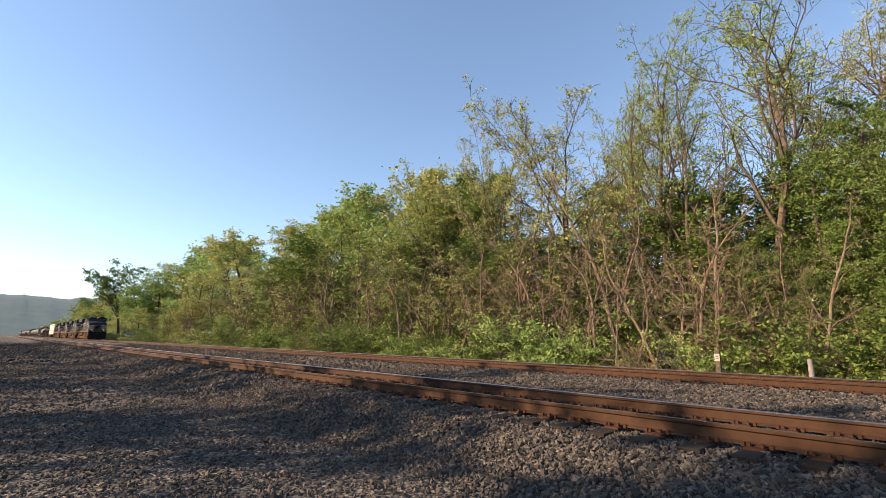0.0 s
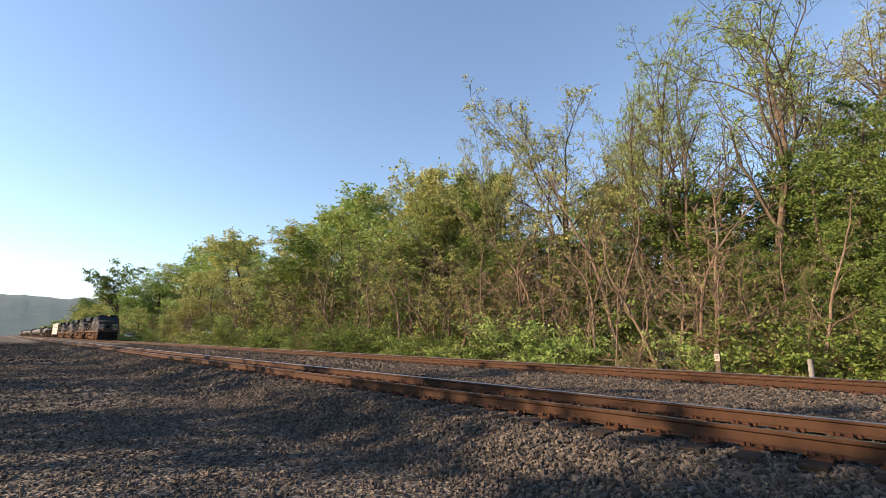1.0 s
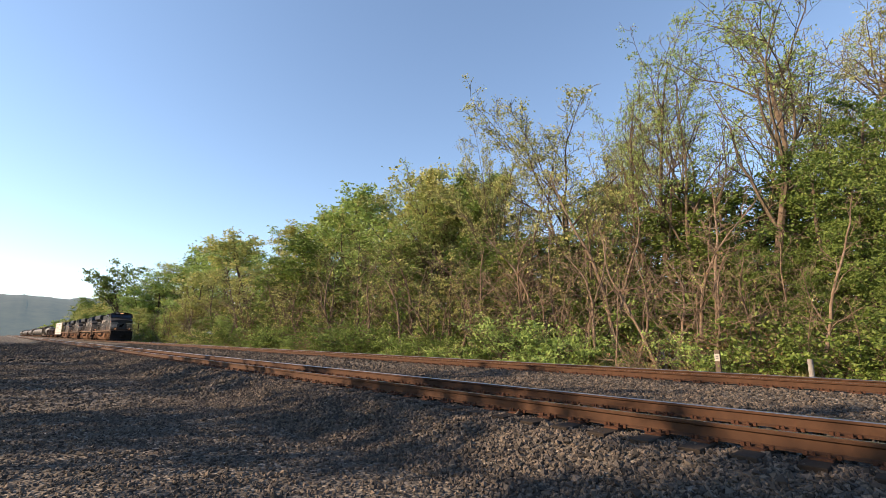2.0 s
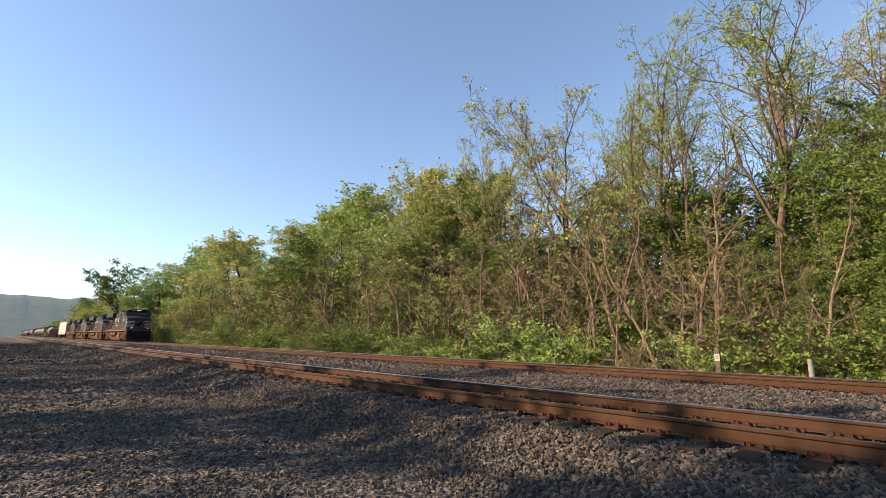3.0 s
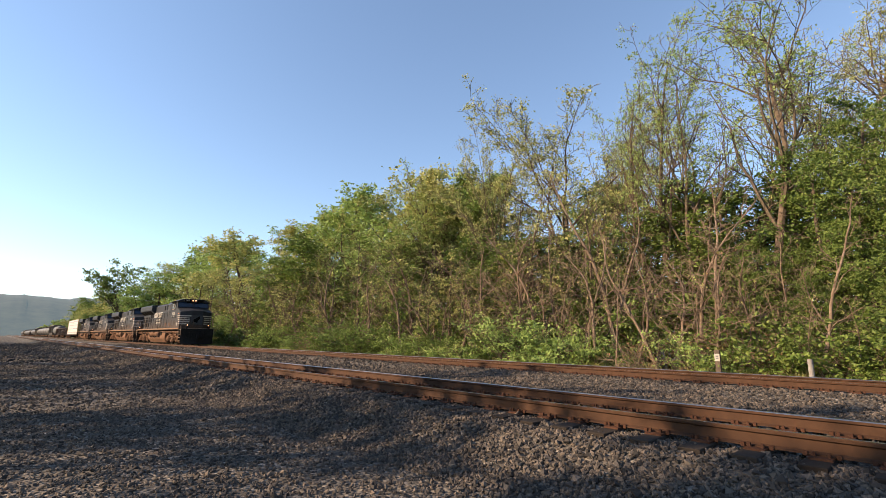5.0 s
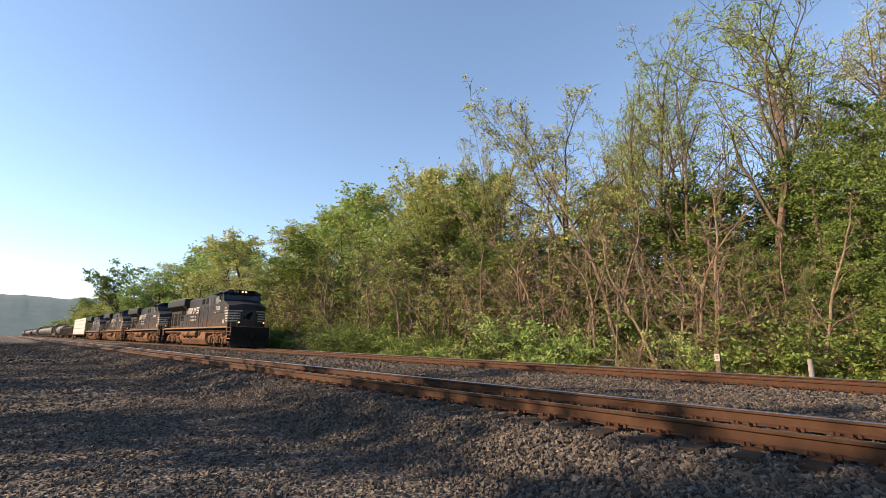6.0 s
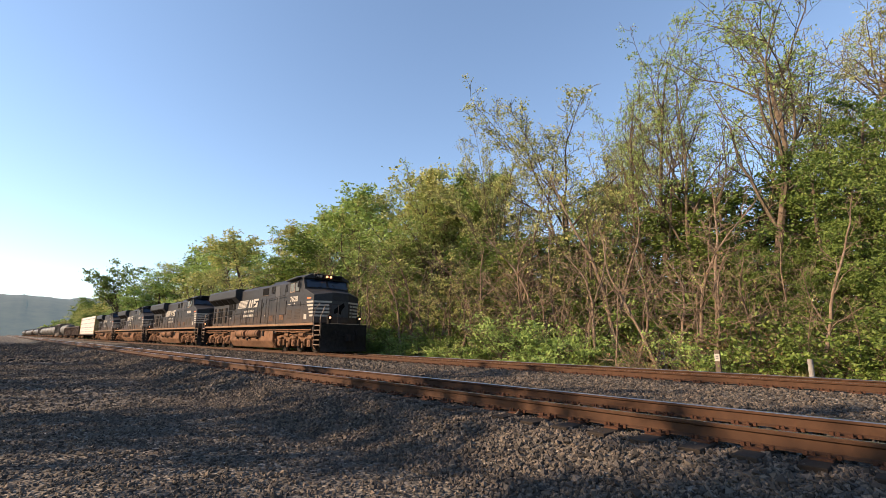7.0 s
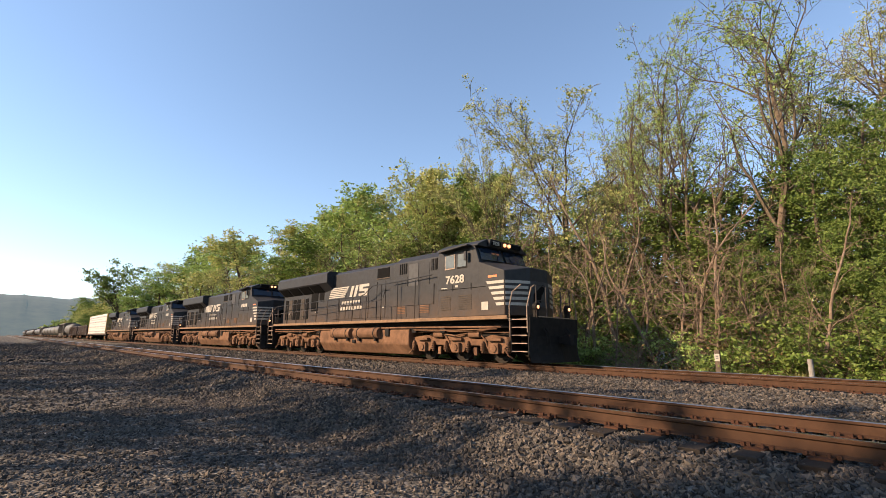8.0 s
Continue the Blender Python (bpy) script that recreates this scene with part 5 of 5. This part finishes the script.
def hillside():
    """Taller woods on the rising ground beyond."""
    rng = random.Random(21)
    for i in range(16):
        x = -230 - i * 34 + rng.uniform(-6, 6)
        tree("far", i % 3, x, 48 + 0.05 * (-230 - x) + rng.uniform(-8, 8), rng.uniform(21, 26) + 0.015 * (-230 - x), rng.uniform(0, 360), LABELS["far"], leaf=("LEAF_DEEP", "LEAF_OLIVE")[i % 2], wide=1.6, group="trees along the line")


def undergrowth():
    rng = random.Random(4)
    for i in range(40):
        x = 4.5 - i * 1.4 - rng.uniform(0, 0.6)
        kind = "bush" if rng.random() < 0.66 else "brush"
        tree(kind, i % 3, x, rng.uniform(18.5, 20.0), rng.uniform(1.3, 2.9), rng.uniform(0, 360), "low green bush under the trees" if kind == "bush" else "tangle of dry brown brush", name="bush", wide=1.2,
             leaf=rng.choice([None, "LEAF_FRESH"]) if kind == "bush" and x < -5 else None, group="undergrowth beside the track")
    # taller bushes behind, added in dark leaves to darken the inside of the woods
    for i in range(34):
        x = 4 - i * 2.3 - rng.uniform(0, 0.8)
        tree("bush", i % 3, x, rng.uniform(22.5, 25.5), rng.uniform(3.6, 5.4), rng.uniform(0, 360), "tall dark green bush added to darken the woods behind", name="bush", wide=0.95, leaf="LEAF_DEEP", group="undergrowth beside the track")
    for i in range(16):
        x = -50 - i * 8.0 - rng.uniform(0, 2)
        tree("bush", i % 3, x, rng.uniform(18.6, 20.5), rng.uniform(1.5, 3.2), rng.uniform(0, 360), "low green bush under the trees", name="bush", wide=1.8, leaf=rng.choice([None, "LEAF_OLIVE"]), group="undergrowth beside the track")


def shade_trees():
    """The row of trees on the open side of the lot, which throws the long shadows."""
    rng = random.Random(8)
    for i in range(54):
        x = 6 - i * 2.7 + rng.uniform(-1.3, 1.3)
        if rng.random() < 0.12:
            continue
        kind = "thin" if i % 5 else "far"
        tree(kind, i % 3, x, rng.uniform(-12.5, -9.5), rng.uniform(8.0, 13.5) if kind == "thin" else rng.uniform(5.0, 8.0), rng.uniform(0, 360), LABELS[kind], wide=0.85, group="trees beyond the lot")
    for i, (x, y, h) in enumerate(((-9.6, -10.4, 12.6), (-11.6, -10.6, 13.4), (-14.6, -10.4, 12.4))):
        tree("thin", i % 3, x, y, h, 70 * i, LABELS["thin"], wide=0.62, group="trees beyond the lot")
    for x, y, h in ((-108, -1.6, 6.0), (-122, -2.2, 7), (-140, -1.8, 7.5), (-165, -2.6, 8), (-200, -3.5, 9), (-240, -4, 10)):
        tree("back", 1, x, y, h, 30, LABELS["back"], leaf="LEAF_DEEP", group="trees beyond the lot")


woods()
hillside()
undergrowth()
shade_trees()


def hills():
    bm = bmesh.new()
    rng = random.Random(3)
    n, rows = 460, 7
    grid = []
    for i in range(n):
        q = i * 120 / n
        a = radians(95 + 115 * i / (n - 1))
        ridge = 84 + 5 * noise.noise((q * 0.09, 1, 0)) + 2.5 * noise.noise((q * 0.6, 2, 0)) + 2.2 * noise.noise((q * 2.6, 5, 0)) + 1.6 * noise.noise((q * 6.0, 8, 0))
        grid.append([bm.verts.new((math.cos(a) * (900 + 70 * j), math.sin(a) * (900 + 70 * j), (ridge + 5 * noise.noise((q * 0.8, j * 1.3, 4)) * (j < rows - 1)) * math.sin(j / (rows - 1) * 1.5708) - 3)) for j in range(rows)])
    for a, b in zip(grid, grid[1:]):
        for j in range(rows - 1):
            bm.faces.new((a[j], a[j + 1], b[j + 1], b[j])).smooth = True
    tagged(new("backdrop", mesh_of("backdrop", bm, HILL)), "far wooded hills with haze painted as a blue glow", "hills", kind="structure")


hills()


def grass():
    """Tufts of grass between the far track and the bushes."""
    g = np.random.default_rng(9)
    n = 26000
    tuft = np.stack([g.uniform(-70, 4, 900), g.uniform(16.9, 19.0, 900)], 1)
    at = tuft[g.integers(0, 900, n)] + g.normal(size=(n, 2)) * 0.12
    h = g.uniform(0.2, 0.75, n) * (0.35 + 0.65 * np.clip((at[:, 1] - 16.7) / 1.6, 0, 1))
    z = np.array([bed(x, y) for x, y in at]) - 0.02
    a = g.uniform(0, 6.283, n)
    w = 0.012
    foot = np.stack([at[:, 0], at[:, 1], z], 1)
    side = np.stack([np.cos(a) * w, np.sin(a) * w, np.zeros(n)], 1)
    tip = foot + np.stack([g.normal(size=n) * 0.12, g.normal(size=n) * 0.12, h], 1)
    v = np.stack([foot - side, foot + side, tip], 1).reshape(-1, 3)
    tagged(new("grass", sheet("grass", v, np.arange(3 * n).reshape(-1, 3), GRASS)), "pale green grass tufts beside the far track", "grass", kind="stuff")


grass()


def marker_posts():
    """A white painted stub post, and a dark post that stands in for a tree trunk with a small white plate."""
    t = empty("marker_post", pose(-2.86, 17.4, bed(-2.86, 17.4)), "short white painted post with rusty streaks beside the track", "post")
    bm = bmesh.new()
    tube(bm, [(0, 0, -0.2), (0, 0, 0.92), (0, 0, 0.95)], 0.07, 12)
    part("post", bm, POST_WHITE, t)
    t = empty("marker_post", pose(-5.36, 17.6, bed(-5.36, 17.6)), "dark post standing in for a tree trunk, with a small white plate", "post")
    bm = bmesh.new()
    box(bm, -0.08, 0.08, -0.06, 0.06, -0.2, 1.2, 0.015)
    part("post", bm, BARK_DARK, t)
    bm = bmesh.new()
    box(bm, -0.08, 0.08, -0.075, -0.062, 0.84, 1.08, 0.004)
    plate = part("plate", bm, WHITE_PAINT, t, "white metal plate")
    part("print", bars([(-0.04, 0.04, 0.98, 1.02, 0), (-0.04, 0.04, 0.92, 0.95, 0)], -0.076), INK, plate)


marker_posts()


# ---- loose stone ----
def stones(name, x0, x1, y0, y1, per_metre, small, large, seed, label, sink=0.25):
    """Angular crushed stones lying on the ground, in one mesh."""
    g = np.random.default_rng(seed)
    n = int((x1 - x0) * (y1 - y0) * per_metre)
    x, y = g.uniform(x0, x1, n), g.uniform(y0, y1, n)
    z = np.array([bed(a, b) for a, b in zip(x, y)])
    base = np.array([(0.9, -0.5, -0.55), (-0.9, -0.5, -0.55), (0, 1.0, -0.55), (0, -1.0, 0.55), (0.9, 0.5, 0.55), (-0.9, 0.5, 0.55)])
    v = base[None] * g.uniform(0.8, 1.15, (n, 6, 1)) + g.normal(size=(n, 6, 3)) * 0.14
    size = g.uniform(small, large, n) * (1 + 0.5 * (g.random(n) > 0.93))
    v *= (size[:, None] * g.uniform(0.6, 1.15, (n, 3)))[:, None, :]
    q = g.normal(size=(n, 4))
    q /= np.linalg.norm(q, axis=1)[:, None]
    w, a, b, c = q.T
    m = np.stack([1 - 2 * (b * b + c * c), 2 * (a * b - c * w), 2 * (a * c + b * w), 2 * (a * b + c * w), 1 - 2 * (a * a + c * c), 2 * (b * c - a * w), 2 * (a * c - b * w), 2 * (b * c + a * w), 1 - 2 * (a * a + b * b)], 1).reshape(n, 3, 3)
    v = np.einsum("nij,nkj->nki", m, v) + np.stack([x, y, z + size * (0.5 - sink)], 1)[:, None, :]
    tri = np.array([(0, 1, 2), (3, 4, 5), (0, 4, 3), (0, 2, 4), (2, 5, 4), (2, 1, 5), (1, 3, 5), (1, 0, 3)])
    f = (tri[None] + 6 * np.arange(n)[:, None, None]).reshape(-1, 3)
    tagged(new(name, sheet(name, v.reshape(-1, 3), f, STONE)), label, "ballast", kind="stuff")


stones("lot_gravel", -13, 0.5, 0.2, 4.0, 340, 0.012, 0.028, 1, "dark crushed stone scattered on the lot", 0.35)
stones("lot_gravel", -34, -13, -0.6, 4.0, 90, 0.02, 0.04, 5, "dark crushed stone scattered on the lot", 0.35)
stones("shoulder_ballast", -13, 1.5, 3.8, 5.9, 800, 0.018, 0.036, 2, "grey crushed stone on the slope beside the track")
stones("shoulder_ballast", -45, -13, 3.8, 5.9, 150, 0.03, 0.055, 6, "grey crushed stone on the slope beside the track")
stones("crib_ballast", -18, 3.0, 5.9, 7.8, 170, 0.02, 0.036, 3, "grey crushed stone between the ties")
stones("middle_ballast", -16, 4.5, 7.8, 13.4, 175, 0.022, 0.04, 4, "grey crushed stone between the two tracks")
stones("middle_ballast", -75, -16, 7.8, 13.4, 22, 0.05, 0.075, 8, "grey crushed stone between the two tracks")
stones("lot_gravel", -110, -34, -2.0, 5.6, 12, 0.05, 0.09, 7, "dark crushed stone scattered on the lot", 0.35)


def train_x(t):
    """Where the head of the train is: it comes on at about 14 m/s."""
    return -8.75 + 14.2 * (t - 8) + 0.055 * (t - 8) ** 2


def motions():
    for thing, behind in TRAIN:
        walk(thing, [(i * 0.5, pose(train_x(i * 0.5) + behind, FAR_C, FAR_TOP)) for i in range(17)])
    for wheels, x, z, r in SPUN:
        walk(wheels, [(i / 30, pose(x, 0, z) @ Matrix.Rotation((train_x(i / 30) - train_x(0)) / r, 4, "Y")) for i in range(241)])


motions()
